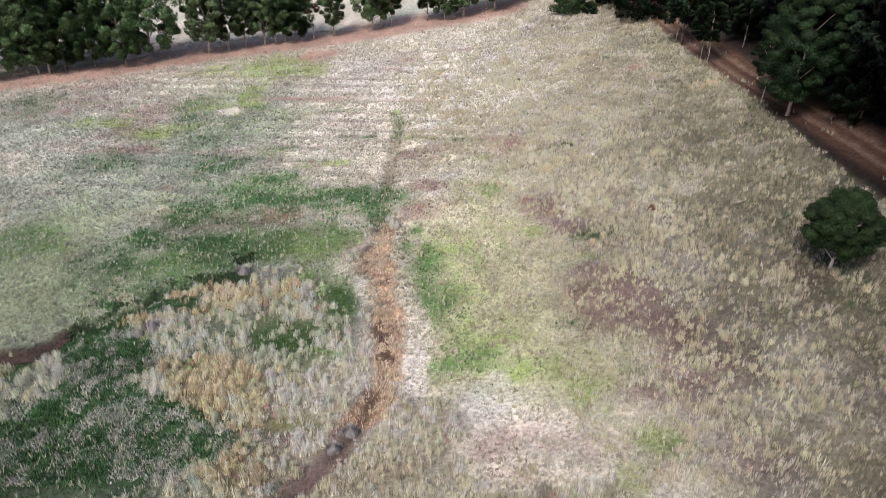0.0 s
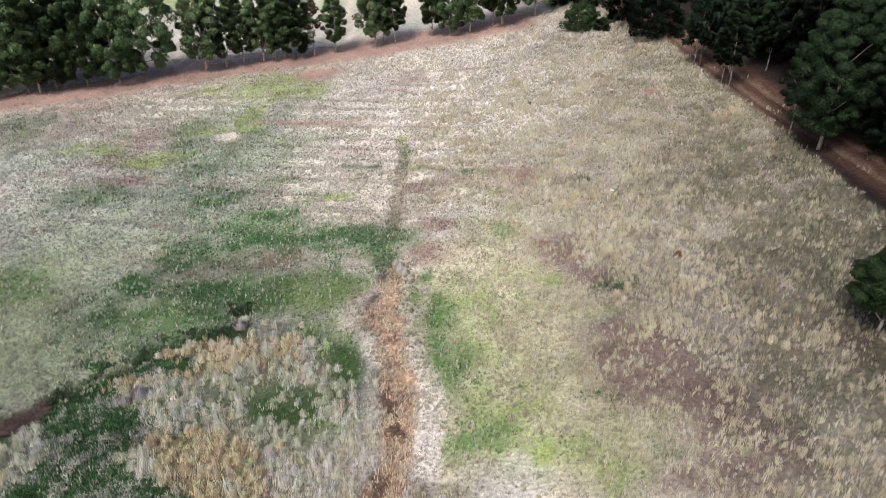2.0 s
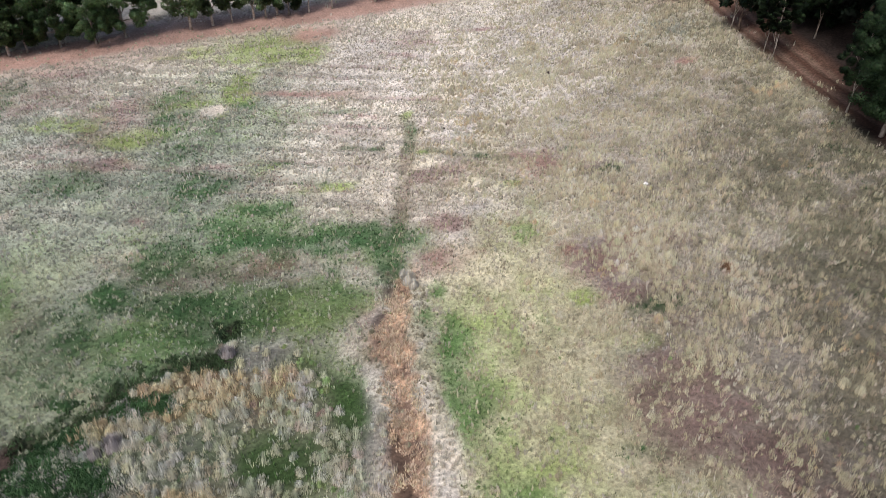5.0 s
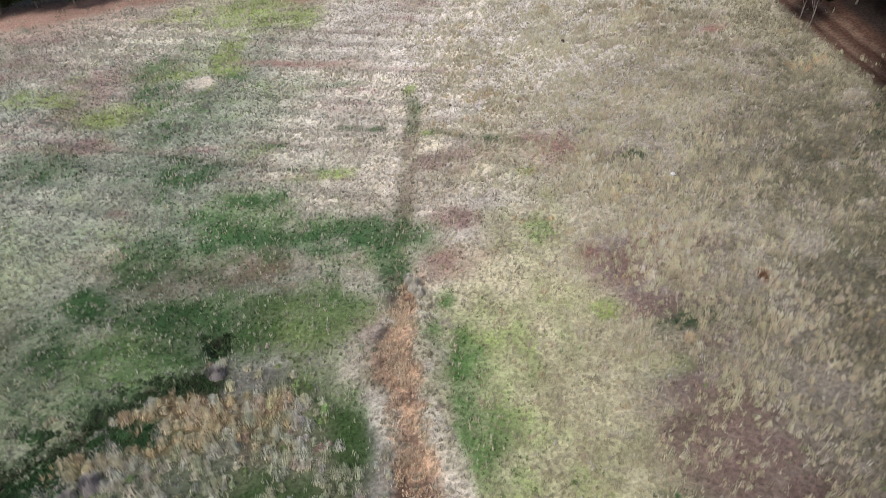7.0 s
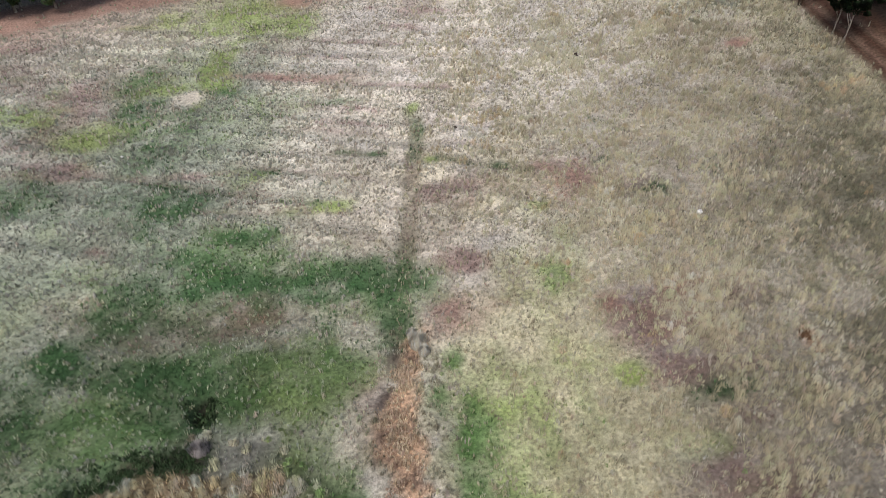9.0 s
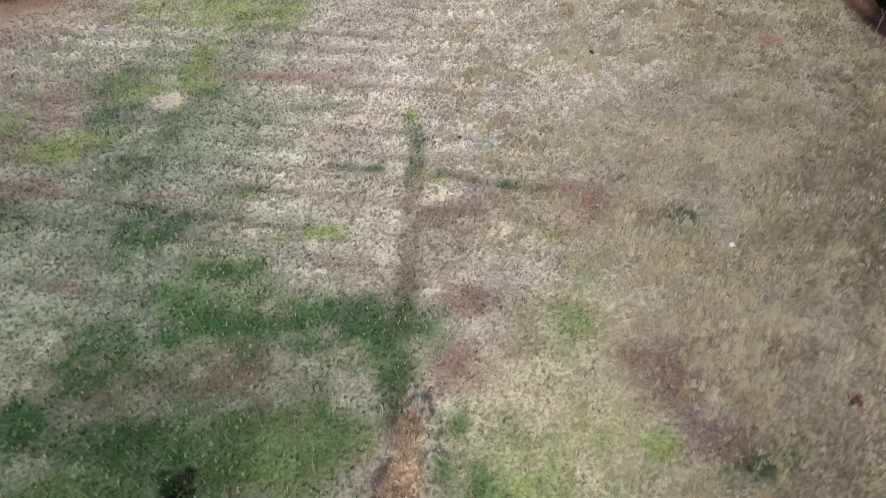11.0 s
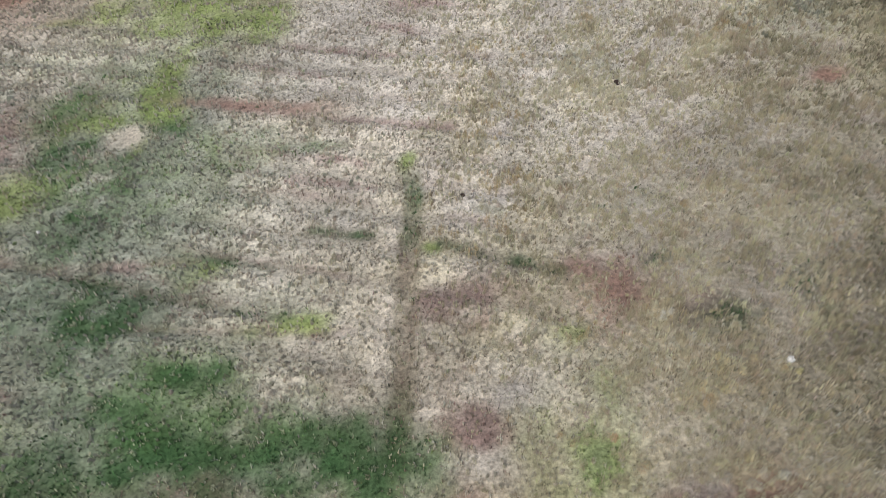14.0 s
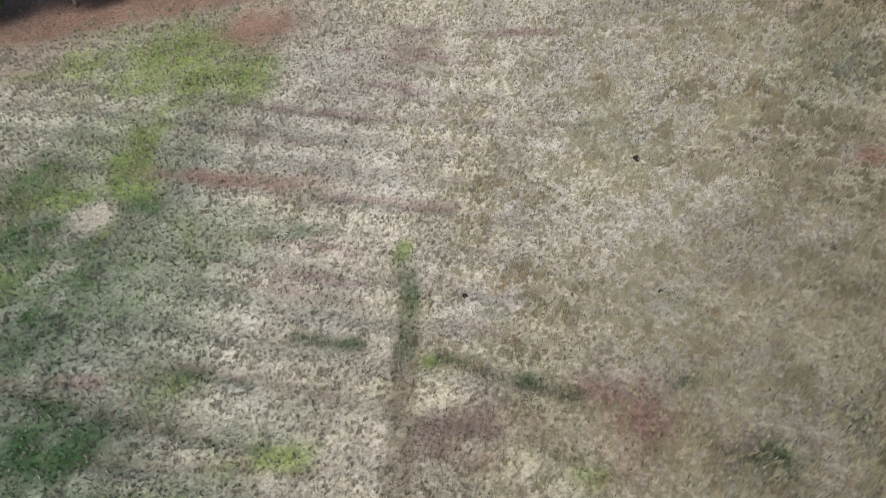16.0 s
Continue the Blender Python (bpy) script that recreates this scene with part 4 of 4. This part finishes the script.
    keep = (shares["yellow"] > rng.uniform(0.25, 0.75, len(x))) & (shares["track"] + shares["litter"] < 0.1)
    x, y = x[keep], y[keep]
    kind = np.where(fractal(x, y, 5, 781, 2) > 0.5, NAMES.index("yellow"), NAMES.index("golden"))
    mound = (x, y, kind, rng.uniform(0.55, 1.0, len(x)), 1.25 * tints(x, y, kind, rng, 0.25))
    big = [np.concatenate(c) for c in zip(big, mound)]
    # bracken crowns in the old ditch, dark weeds along the other
    n = 1500
    x, y = rng.uniform(-7, 0, n), rng.uniform(37, 69, n)
    d, s = along(x, y, DITCH)
    keep = d < rng.uniform(0.3, 1.5, n)
    x, y = x[keep], y[keep]
    kind = np.full(len(x), NAMES.index("rust"))
    wet = cover(x, y)["soil"] < 0.45
    x, y, kind = x[wet], y[wet], kind[wet]
    fern = (x, y, kind, rng.uniform(0.4, 0.8, len(x)), tints(x, y, kind, rng, 0.38))
    n = 5000
    x, y = rng.uniform(-40, -14, n), rng.uniform(46, 66, n)
    d, s = along(x, y, LEFT_DITCH)
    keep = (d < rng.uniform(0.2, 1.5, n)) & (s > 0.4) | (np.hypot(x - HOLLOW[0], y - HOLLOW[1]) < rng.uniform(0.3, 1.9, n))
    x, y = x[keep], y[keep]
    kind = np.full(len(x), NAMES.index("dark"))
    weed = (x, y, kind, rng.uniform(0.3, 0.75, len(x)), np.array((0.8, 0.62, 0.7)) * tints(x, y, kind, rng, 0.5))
    n = 6500
    x, y = rng.uniform(-36, -13, n), rng.uniform(34, 56, n)
    keep = (cover(x, y)["dark"] > 0.4) & (along(x, y, LEFT_DITCH)[0] > 1.2)
    x, y = x[keep], y[keep]
    kind = np.where(vnoise(x, y, 1.3, 771) + 0.2 * rng.normal(size=len(x)) < 0.58, NAMES.index("dark"), NAMES.index("grey"))
    tone = np.where(kind == NAMES.index("dark"), 0.9, 0.85)[:, None]
    bush = (x, y, kind, rng.uniform(0.35, 0.8, len(x)), tone * tints(x, y, kind, rng, 0.35))
    weed = [np.concatenate(c) for c in zip(weed, bush)]
    return big, low, broad, [np.concatenate(c) for c in zip(fern, weed)]


def build_grass(rng):
    sward, (big, low, broad, fronds) = build_sward(rng), build_tussocks(rng)
    for k, name in enumerate(NAMES):
        if name not in SWARD:
            continue
        meshes = []
        for shape, (x, y, kind, tall, colour) in ((tufts, [c[sward[1] > 74] for c in sward]), (fine_tufts, [c[sward[1] <= 74] for c in sward]), (tall_cones, big), (cones, low), (plumes, broad), (crowns, fronds)):
            pick = (kind == k) if name != "straw" else (kind == k) | ~np.isin(kind, [NAMES.index(s) for s in SWARD])
            meshes.append(shape(name, x[pick], y[pick], tall[pick], colour[pick], rng))
        verts, colours = np.concatenate([m[0] for m in meshes]), np.concatenate([m[1] for m in meshes])
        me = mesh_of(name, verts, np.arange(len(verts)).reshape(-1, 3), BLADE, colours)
        title, label = SWARD[name]
        tagged(new(title, me), label, "grass", kind="stuff")


def build_weeds(rng):
    """Small dark rosettes all over the grazed part."""
    n = 64000
    x, y = rng.uniform(-56, 46, n), rng.uniform(40, 135, n)
    keep = rng.uniform(0, 1, n) < 0.13 + 0.85 * smooth(0.46, 0.64, fractal(x, y, 4, 501)) * smooth(64, 84, y) * (1 - 0.8 * smooth(100, 112, y) * smooth(-20, -12, x) * smooth(10, 4, x))
    x, y = x[keep], y[keep]
    shares = cover(x, y)
    bare = shares["earth"] + shares["litter"] + shares["sand"] + shares["track"] < 0.4
    x, y = x[bare], y[bare]
    base = np.array((0.042, 0.05, 0.03)) * np.exp(rng.normal(0, 0.35, (len(x), 1)))
    verts, colours = tufts("dark", x, y, rng.uniform(0.1, 0.25, len(x)), base, rng, 6)
    me = mesh_of("weeds", verts, np.arange(len(verts)).reshape(-1, 3), BLADE, colours)
    tagged(new("weeds", me), "small dark weed rosettes scattered through the pasture", "weeds", kind="stuff")


def blades_from(foot, tip, wide, across, colour, per):
    side = np.stack([0.5 * wide * np.cos(across), 0.5 * wide * np.sin(across), np.zeros_like(wide)], -1)
    # dull brown foot to bleached tip; this also paints the shading of the tussock mounds
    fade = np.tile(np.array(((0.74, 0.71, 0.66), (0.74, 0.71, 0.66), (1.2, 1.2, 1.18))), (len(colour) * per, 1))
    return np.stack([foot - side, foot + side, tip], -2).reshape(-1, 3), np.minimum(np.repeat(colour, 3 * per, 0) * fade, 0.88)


def tufts(name, x, y, tall, colour, rng, per=4):
    n = len(x)
    turn = rng.uniform(0, 2 * np.pi, (n, per))
    lean = rng.uniform(0.03, 0.3, (n, per)) * tall[:, None] * (1.5 if name in ("green", "dark", "rust", "lime", "fresh") else 1.0)
    reach = rng.uniform(0.02, 0.14, (n, per))
    wide = (0.05 + 0.07 * tall[:, None]) * (4 / per) ** 1.1 * rng.uniform(0.7, 1.3, (n, per))
    fx, fy = x[:, None] + reach * np.cos(turn), y[:, None] + reach * np.sin(turn)
    low = np.broadcast_to((height(x, y) - 0.04)[:, None], fx.shape)
    sway = rng.uniform(0, 2 * np.pi, (n, per))
    tip = np.stack([fx + lean * np.cos(sway), fy + lean * np.sin(sway), low + tall[:, None] * rng.uniform(0.7, 1.15, (n, per))], -1)
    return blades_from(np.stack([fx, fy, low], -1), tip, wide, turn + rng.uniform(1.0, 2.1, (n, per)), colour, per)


def cones(name, x, y, tall, colour, rng, per=30, foot=0.36, blade=(0.035, 0.06)):
    n = len(x)
    turn = rng.uniform(0, 2 * np.pi, (n, per))
    out = np.sqrt(rng.uniform(0, 1, (n, per)))
    wide_foot = (foot * tall * rng.uniform(0.75, 1.25, n))[:, None]
    fx, fy = x[:, None] + wide_foot * out * np.cos(turn), y[:, None] + wide_foot * out * np.sin(turn)
    low = np.broadcast_to((height(x, y) - 0.05)[:, None], fx.shape)
    away = wide_foot * out * rng.uniform(-0.45, 0.2, (n, per))
    bend = rng.normal(0, 0.05, (n, 2)) * tall[:, None]
    up = tall[:, None] * (1.05 - 0.55 * out) * rng.uniform(0.7, 1.1, (n, per))
    tip = np.stack([fx + away * np.cos(turn) + bend[:, :1], fy + away * np.sin(turn) + bend[:, 1:], low + up], -1)
    wide = rng.uniform(*blade, (n, per))
    shade = rng.uniform(0.93, 1.07, (n * per, 1))
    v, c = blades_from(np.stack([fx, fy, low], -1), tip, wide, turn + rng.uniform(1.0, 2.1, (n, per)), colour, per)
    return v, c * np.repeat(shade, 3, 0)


def tall_cones(name, x, y, tall, colour, rng):
    return cones(name, x, y, tall, colour, rng, 130, 0.5, (0.02, 0.042))


def fine_tufts(name, x, y, tall, colour, rng):
    return tufts(name, x, y, tall, colour, rng, 7)


def plumes(name, x, y, tall, colour, rng):
    return cones(name, x, y, tall, colour, rng, 34, 0.34, (0.018, 0.034))


def crowns(name, x, y, tall, colour, rng):
    return cones(name, x, y, 0.7 * tall, colour, rng, 30, 1.1, (0.08, 0.17))


build_grass(np.random.default_rng(7))
build_weeds(np.random.default_rng(9))


# ---- trees ----
def tube(bm, points, radii, sides=8):
    """A tapered tube along points."""
    rings = []
    for k, (p, r) in enumerate(zip(points, radii)):
        a, b = points[max(k - 1, 0)], points[min(k + 1, len(points) - 1)]
        q = (Vector(b) - Vector(a)).to_track_quat("Z", "Y")
        rings.append([bm.verts.new(Vector(p) + q @ Vector((r * math.cos(2 * math.pi * i / sides), r * math.sin(2 * math.pi * i / sides), 0))) for i in range(sides)])
    for a, b in zip(rings, rings[1:]):
        for i in range(sides):
            bm.faces.new((a[i], a[(i + 1) % sides], b[(i + 1) % sides], b[i])).smooth = True
    bm.faces.new(rings[0][::-1])
    bm.faces.new(rings[-1])


def crown_mesh(name, clumps, leaves, size, colour, rng, hang=0.55):
    """Leaves as small drooping sprays on the outside of many clumps: (x, y, z, radius)."""
    c = np.repeat(np.array(clumps), leaves, 0)
    n = len(c)
    way = rng.normal(size=(n, 3))
    way /= np.linalg.norm(way, axis=1)[:, None]
    out = rng.uniform(0.35, 1.12, (n, 1)) ** 0.6
    centre = c[:, :3] + way * out * c[:, 3:] * (1.0, 1.0, 0.72)
    down = np.array((0, 0, -1.0)) * hang + rng.normal(size=(n, 3)) * 0.6
    down /= np.linalg.norm(down, axis=1)[:, None]
    side = np.cross(down, way + rng.normal(size=(n, 3)) * 0.5)
    side /= np.linalg.norm(side, axis=1)[:, None] + 1e-6
    s = size * rng.uniform(0.6, 1.4, (n, 1))
    a, b = side * s * 0.42, down * s
    verts = np.stack([centre - a, centre + a, centre + b * 1.25], 1).reshape(-1, 3)
    tone = np.repeat(rng.uniform(0.75, 1.3, (len(clumps), 1)), leaves, 0) * np.array(colour) * rng.uniform(0.85, 1.15, (n, 3))
    me = mesh_of(name, verts, np.arange(3 * n).reshape(-1, 3), LEAF, np.repeat(tone, 3, 0))
    middle = np.array(clumps)[:, :3].mean(0)
    bulge = way + 0.5 * (centre - middle) / (np.linalg.norm(centre - middle, axis=1)[:, None] + 0.1) + (0, 0, 0.25)
    attr = me.attributes.new("bulge", "FLOAT_VECTOR", "POINT")
    attr.data.foreach_set("vector", np.repeat(bulge, 3, 0).astype(np.float32).ravel())
    return me


def tree(name, label, tall, spread_out, seed, clear=0.25, clumps=70, leaves=95, leaf=0.34, colour=(0.055, 0.095, 0.035), bark=None,
         fullness=0.8, lean=0.03, puff=1.0, trunk=1.0):
    """A tree at the world's origin: trunk, limbs and a crown of leaf clumps."""
    rng = np.random.default_rng(seed)
    bark = bark or PALE_BARK
    top = tagged(new(name, None), label, "tree")
    pts, wob = [], rng.normal(size=(7, 2)) * 0.02 * tall
    for k in range(7):
        u = k / 6
        pts.append((lean * tall * u + wob[k][0] * u, wob[k][1] * u, -0.3 + u * tall * 0.86))
    girth = (0.0085 * tall + 0.06) * trunk
    bm = bmesh.new()
    tube(bm, pts, [girth * (1.35 if k == 0 else 1.0) * (1 - 0.82 * k / 6) for k in range(7)])
    part("trunk", bm, bark, top)
    spots = []
    for k in range(clumps):
        u = (k + rng.uniform(0, 1)) / clumps
        h = clear + (1 - clear) * u
        r = spread_out * (math.sin(math.pi * min(1.0, u * 0.92 + 0.1) ** 0.8) ** fullness) * (0.75 + 0.5 * rng.uniform())
        a, d = k * 2.4 + rng.uniform(-0.6, 0.6), rng.uniform(0.35, 1.0) ** 0.5
        x, y = lean * tall * h + r * d * math.cos(a), r * d * math.sin(a)
        spots.append((x, y, h * tall * rng.uniform(0.94, 1.03), puff * rng.uniform(0.55, 1.05) * (0.45 + 0.16 * spread_out)))
    for k in range(0, clumps, max(1, clumps // 9)):
        x, y, z, r = spots[k]
        z0 = max(0.12 * tall, z - 0.12 * tall - 0.5 * math.hypot(x, y))
        u = min(1.0, (z0 + 0.3) / (tall * 0.86))
        p = (lean * tall * u, 0, z0)
        mid = (p[0] * 0.45 + x * 0.55, y * 0.5, (z0 + z) / 2 + 0.25)
        bm = bmesh.new()
        tube(bm, [p, mid, (x, y, z)], [girth * 0.42 * (1 - 0.6 * u), girth * 0.3 * (1 - 0.6 * u), 0.03], 6)
        part("limb", bm, bark, top)
    crown = new("crown", crown_mesh("crown", spots, leaves, leaf, colour, rng))
    crown.parent = top
    return top


def stand(ob, x, y, scale=1.0, turn=0.0, first=None, high=1.0):
    """A copy of a tree (or the tree itself the first time) set on the ground."""
    m = pose(x, y, float(height(x, y)), 0, 0, turn) @ Matrix.Diagonal((scale, scale, scale * high, 1))
    if ob.get("placed"):
        return copy_thing(ob, m)
    ob["placed"] = 1
    ob.matrix_basis = m
    return ob


GUM = (0.155, 0.22, 0.1)
row_a = tree("gum_tree", "tall pale-trunked gum tree with loose grey-green crown", 13, 2.7, 3, 0.15, 84, 330, 0.19, GUM, fullness=0.6)
row_b = tree("gum_tree", "slim pale-trunked gum tree with ragged green crown", 11.5, 2.2, 8, 0.24, 64, 310, 0.18, (0.15, 0.22, 0.095), fullness=0.7)
row_c = tree("gum_tree", "broad dense dark green gum tree at the field's edge", 15, 3.9, 21, 0.11, 130, 310, 0.2, (0.15, 0.235, 0.1), fullness=0.45)
brown = tree("dying_tree", "thin dying gum tree with sparse brown leaves in the row", 10.5, 1.5, 5, 0.5, 26, 140, 0.2, (0.13, 0.085, 0.05), fullness=0.7)
for ob in (row_a, row_b, row_c):
    tagged(ob, group="row of gum trees")

# the row along the upper edge, west to east
for ob, x, y, s, turn, high in (
    (row_c, -76.0, 133.5, 1.15, 20, 1.1), (row_c, -69.5, 135.6, 1.05, 75, 1.1), (row_a, -67.2, 135.2, 1.2, 130, 1.1), (row_c, -64.8, 136.4, 1.0, 200, 1.1),
    (row_c, -60.0, 138.2, 1.05, 250, 1.1), (row_c, -54.2, 138.6, 1.0, 300, 1.05), (row_c, -49.8, 140.7, 1.22, 10, 1.05), (row_a, -39.2, 142.7, 1.15, 60, 1.0),
    (row_a, -35.6, 143.9, 1.1, 150, 1.05), (row_b, -32.3, 144.3, 1.1, 240, 1.0), (row_a, -28.7, 145.4, 1.0, 330, 1.0), (row_b, -26.6, 145.6, 1.15, 45, 1.0),
    (row_a, -24.8, 146.8, 1.05, 100, 1.0), (row_c, -22.6, 146.4, 0.82, 190, 1.0), (row_b, -15.0, 147.4, 0.95, 280, 1.0), (row_a, -7.3, 148.3, 1.0, 15, 1.0),
    (row_b, -5.6, 148.9, 1.1, 85, 1.0), (row_b, -3.4, 148.6, 0.9, 170, 1.1), (row_b, 4.0, 150.1, 1.0, 215, 1.0), (row_c, 7.4, 149.8, 0.85, 305, 1.0),
    (row_a, 11.3, 149.4, 1.05, 35, 1.0), (row_b, 16.0, 150.7, 1.1, 125, 1.0), (row_a, 17.8, 150.2, 1.05, 260, 1.0), (row_a, 24.4, 151.7, 1.1, 345, 1.0),
    (row_c, -84.0, 140.0, 1.2, 95, 1.15), (row_c, -74.0, 143.5, 1.2, 160, 1.2), (row_c, -63.0, 146.0, 1.1, 225, 1.2), (row_c, -92.0, 134.0, 1.2, 290, 1.1),
):
    stand(ob, x, y, s, turn, high=high)
stand(brown, -19.1, 146.6, 1.0, 40)

# the wood on the east side; its deep shade is put into the leaf colours
WOOD_SHADE = (0.016, 0.028, 0.016)
wood_a = tree("woodland_tree", "tall dark gum tree of the dense wood", 21, 4.2, 31, 0.2, 76, 80, 0.52, WOOD_SHADE, bark=DARK_BARK, fullness=0.5)
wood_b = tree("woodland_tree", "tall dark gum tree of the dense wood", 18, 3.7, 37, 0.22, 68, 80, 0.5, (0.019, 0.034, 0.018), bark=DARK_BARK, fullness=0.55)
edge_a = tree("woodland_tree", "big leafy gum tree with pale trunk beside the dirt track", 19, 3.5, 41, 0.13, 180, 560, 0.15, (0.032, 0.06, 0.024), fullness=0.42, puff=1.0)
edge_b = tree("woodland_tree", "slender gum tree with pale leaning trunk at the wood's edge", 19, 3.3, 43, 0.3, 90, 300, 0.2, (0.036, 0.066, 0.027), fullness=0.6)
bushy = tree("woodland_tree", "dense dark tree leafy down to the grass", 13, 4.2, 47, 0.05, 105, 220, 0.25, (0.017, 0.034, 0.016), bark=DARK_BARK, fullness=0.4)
for ob in (wood_a, wood_b, edge_a, edge_b, bushy):
    tagged(ob, group="trees of the wood")
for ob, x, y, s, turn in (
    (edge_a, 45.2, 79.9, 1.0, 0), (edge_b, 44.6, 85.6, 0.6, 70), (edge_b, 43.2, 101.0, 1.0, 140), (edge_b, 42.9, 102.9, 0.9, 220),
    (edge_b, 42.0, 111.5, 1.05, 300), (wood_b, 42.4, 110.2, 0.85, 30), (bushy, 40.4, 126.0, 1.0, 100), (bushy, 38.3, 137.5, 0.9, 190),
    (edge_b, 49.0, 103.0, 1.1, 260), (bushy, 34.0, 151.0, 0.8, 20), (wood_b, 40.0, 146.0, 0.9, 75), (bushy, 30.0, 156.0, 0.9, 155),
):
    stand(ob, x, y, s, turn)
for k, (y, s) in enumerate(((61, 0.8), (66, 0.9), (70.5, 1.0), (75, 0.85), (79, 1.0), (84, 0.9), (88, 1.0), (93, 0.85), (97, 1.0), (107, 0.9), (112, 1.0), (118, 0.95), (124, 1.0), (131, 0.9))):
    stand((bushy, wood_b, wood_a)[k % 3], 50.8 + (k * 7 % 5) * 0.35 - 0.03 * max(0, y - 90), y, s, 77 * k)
rng = random.Random(12)
for i in range(7):
    for j in range(16):
        x, y = 54.6 + 5.0 * i + rng.uniform(-1.2, 1.2), 58 + 6.8 * j + (i % 2) * 3.4 + rng.uniform(-1.8, 1.8)
        if x > (50.9 if y < 92 else 49.4) + 0.4 * max(0, 70 - y) and x < 57 + 0.3 * (y - 50):
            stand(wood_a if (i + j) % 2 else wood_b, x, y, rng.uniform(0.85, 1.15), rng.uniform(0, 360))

# trees that stand alone
lone = tree("lone_tree", "round dark green tree with short grey trunk alone in the grass", 7.2, 2.75, 54, 0.33, 84, 800, 0.12, (0.033, 0.06, 0.02), fullness=0.5, lean=0.02, puff=0.95, trunk=1.3)
stand(lone, 35.5, 50.0)
shrub = tree("large_shrub", "wide dense dark green shrub standing in dry grass", 4.6, 2.9, 59, 0.02, 70, 300, 0.16, (0.05, 0.09, 0.033), bark=DARK_BARK, fullness=0.4)
stand(shrub, 30.7, 138.2)
stand(shrub, 33.9, 135.2, 0.45, 120)


# ---- small things on the ground ----
def lump(name, label, category, x, y, size, flat, mat, seed, group=""):
    """An uneven rounded lump, half sunk in the turf."""
    bm = bmesh.new()
    bmesh.ops.create_icosphere(bm, subdivisions=2, radius=size)
    for v in bm.verts:
        v.co *= 0.75 + 0.5 * noise.noise(v.co / size * 1.1 + Vector((seed, 3.1 * seed, 0)))
        v.co.z *= flat
    ob = part(name, bm, mat)
    ob.matrix_basis = pose(x, y, float(height(x, y)) + size * flat * 0.45, 0, 0, seed * 40)
    return tagged(ob, label, category, group)


for k, (x, y, size) in enumerate(((21.8, 79.0, 0.33), (21.2, 103.4, 0.24), (1.0, 116.7, 0.2), (-32.8, 97.2, 0.2))):
    lump("stone", "pale weathered stone lying in the dry grass", "stone", x, y, size, 0.75, PALE_STONE, k + 1, "field stones")
for k, (x, y, size) in enumerate(((-7.1, 115.4, 0.2), (3.5, 120.4, 0.2), (17.1, 108.8, 0.4), (2.3, 97.2, 0.28))):
    lump("dung_heap", "small dark dung heap on the pasture, the largest standing for a bush", "dung", x, y, size, 0.5, DUNG, k + 11, "dung on the pasture")


def twiggy(name, label, category, group, x, y, wide, tall, colour, seed, n=520):
    """A bush or tussock of many fine upright twigs or stalks."""
    rng = np.random.default_rng(seed)
    turn, out = rng.uniform(0, 2 * np.pi, n), np.sqrt(rng.uniform(0, 1, n))
    fx, fy = 0.75 * wide * out * np.cos(turn), 0.75 * wide * out * np.sin(turn)
    foot = np.stack([fx, fy, np.full(n, -0.05)], -1)
    tip = np.stack([fx * rng.uniform(0.5, 1.4, n), fy * rng.uniform(0.5, 1.4, n), tall * (1.05 - 0.5 * out) * rng.uniform(0.6, 1.1, n)], -1)
    tone = np.clip(np.array(colour) * np.exp(rng.normal(0, 0.2, (n, 1))), 0, 0.8)
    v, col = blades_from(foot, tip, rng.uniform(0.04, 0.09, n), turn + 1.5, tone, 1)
    ob = new(name, mesh_of(name, v, np.arange(len(v)).reshape(-1, 3), BLADE, col))
    ob.matrix_basis = pose(x, y, float(height(x, y)))
    return tagged(ob, label, category, group)


for k, (x, y, wide, tall) in enumerate(((-23.3, 51.4, 1.0, 1.4), (-24.4, 50.6, 0.7, 1.0), (-17.0, 60.2, 0.9, 1.1), (-5.0, 36.9, 0.8, 1.0), (-6.1, 35.4, 0.7, 0.9))):
    twiggy("dead_shrub", "dead lilac-grey bush of bare upright twigs among rank grass", "dead shrub", "dead shrubs", x, y, wide, tall, (0.42, 0.385, 0.38), 70 + k)
for k, (x, y, wide, tall) in enumerate(((-2.3, 68.3, 0.95, 1.5), (-1.9, 67.2, 0.6, 1.0), (-2.8, 69.2, 0.55, 1.0))):
    twiggy("straw_tussock", "tall bleached straw tussock at the end of the old ditch", "grass tussock", "straw tussocks at the ditch", x, y, wide, tall, (0.8, 0.715, 0.585), 80 + k, 900)
twiggy("dead_bush", "low rust-brown dead bush in the purple grass", "dead bush", "", 24.8, 64.9, 0.65, 0.45, (0.19, 0.11, 0.065), 90, 260)


def fallen_branch(x, y, length, turn, label, bark):
    """A forked dead branch lying on the turf."""
    top = tagged(new("fallen_branch", None), label, "branch")
    bm = bmesh.new()
    tube(bm, [(0, 0, 0.12), (0.45 * length, 0.08, 0.16), (length, -0.05, 0.2)], [0.07, 0.055, 0.03], 7)
    part("stem", bm, bark, top)
    bm = bmesh.new()
    tube(bm, [(0.5 * length, 0.07, 0.16), (0.8 * length, 0.35, 0.24)], [0.04, 0.015], 6)
    part("twig", bm, bark, top)
    top.matrix_basis = pose(x, y, float(height(x, y)), 0, 0, turn)
    return top


fallen_branch(41.6, 73.7, 1.7, 25, "fallen dead branch lying on the grass near the track", DARK_BARK)
fallen_branch(14.2, 91.3, 0.9, 100, "short bleached forked stick lying in the dry grass", PALE_BARK)
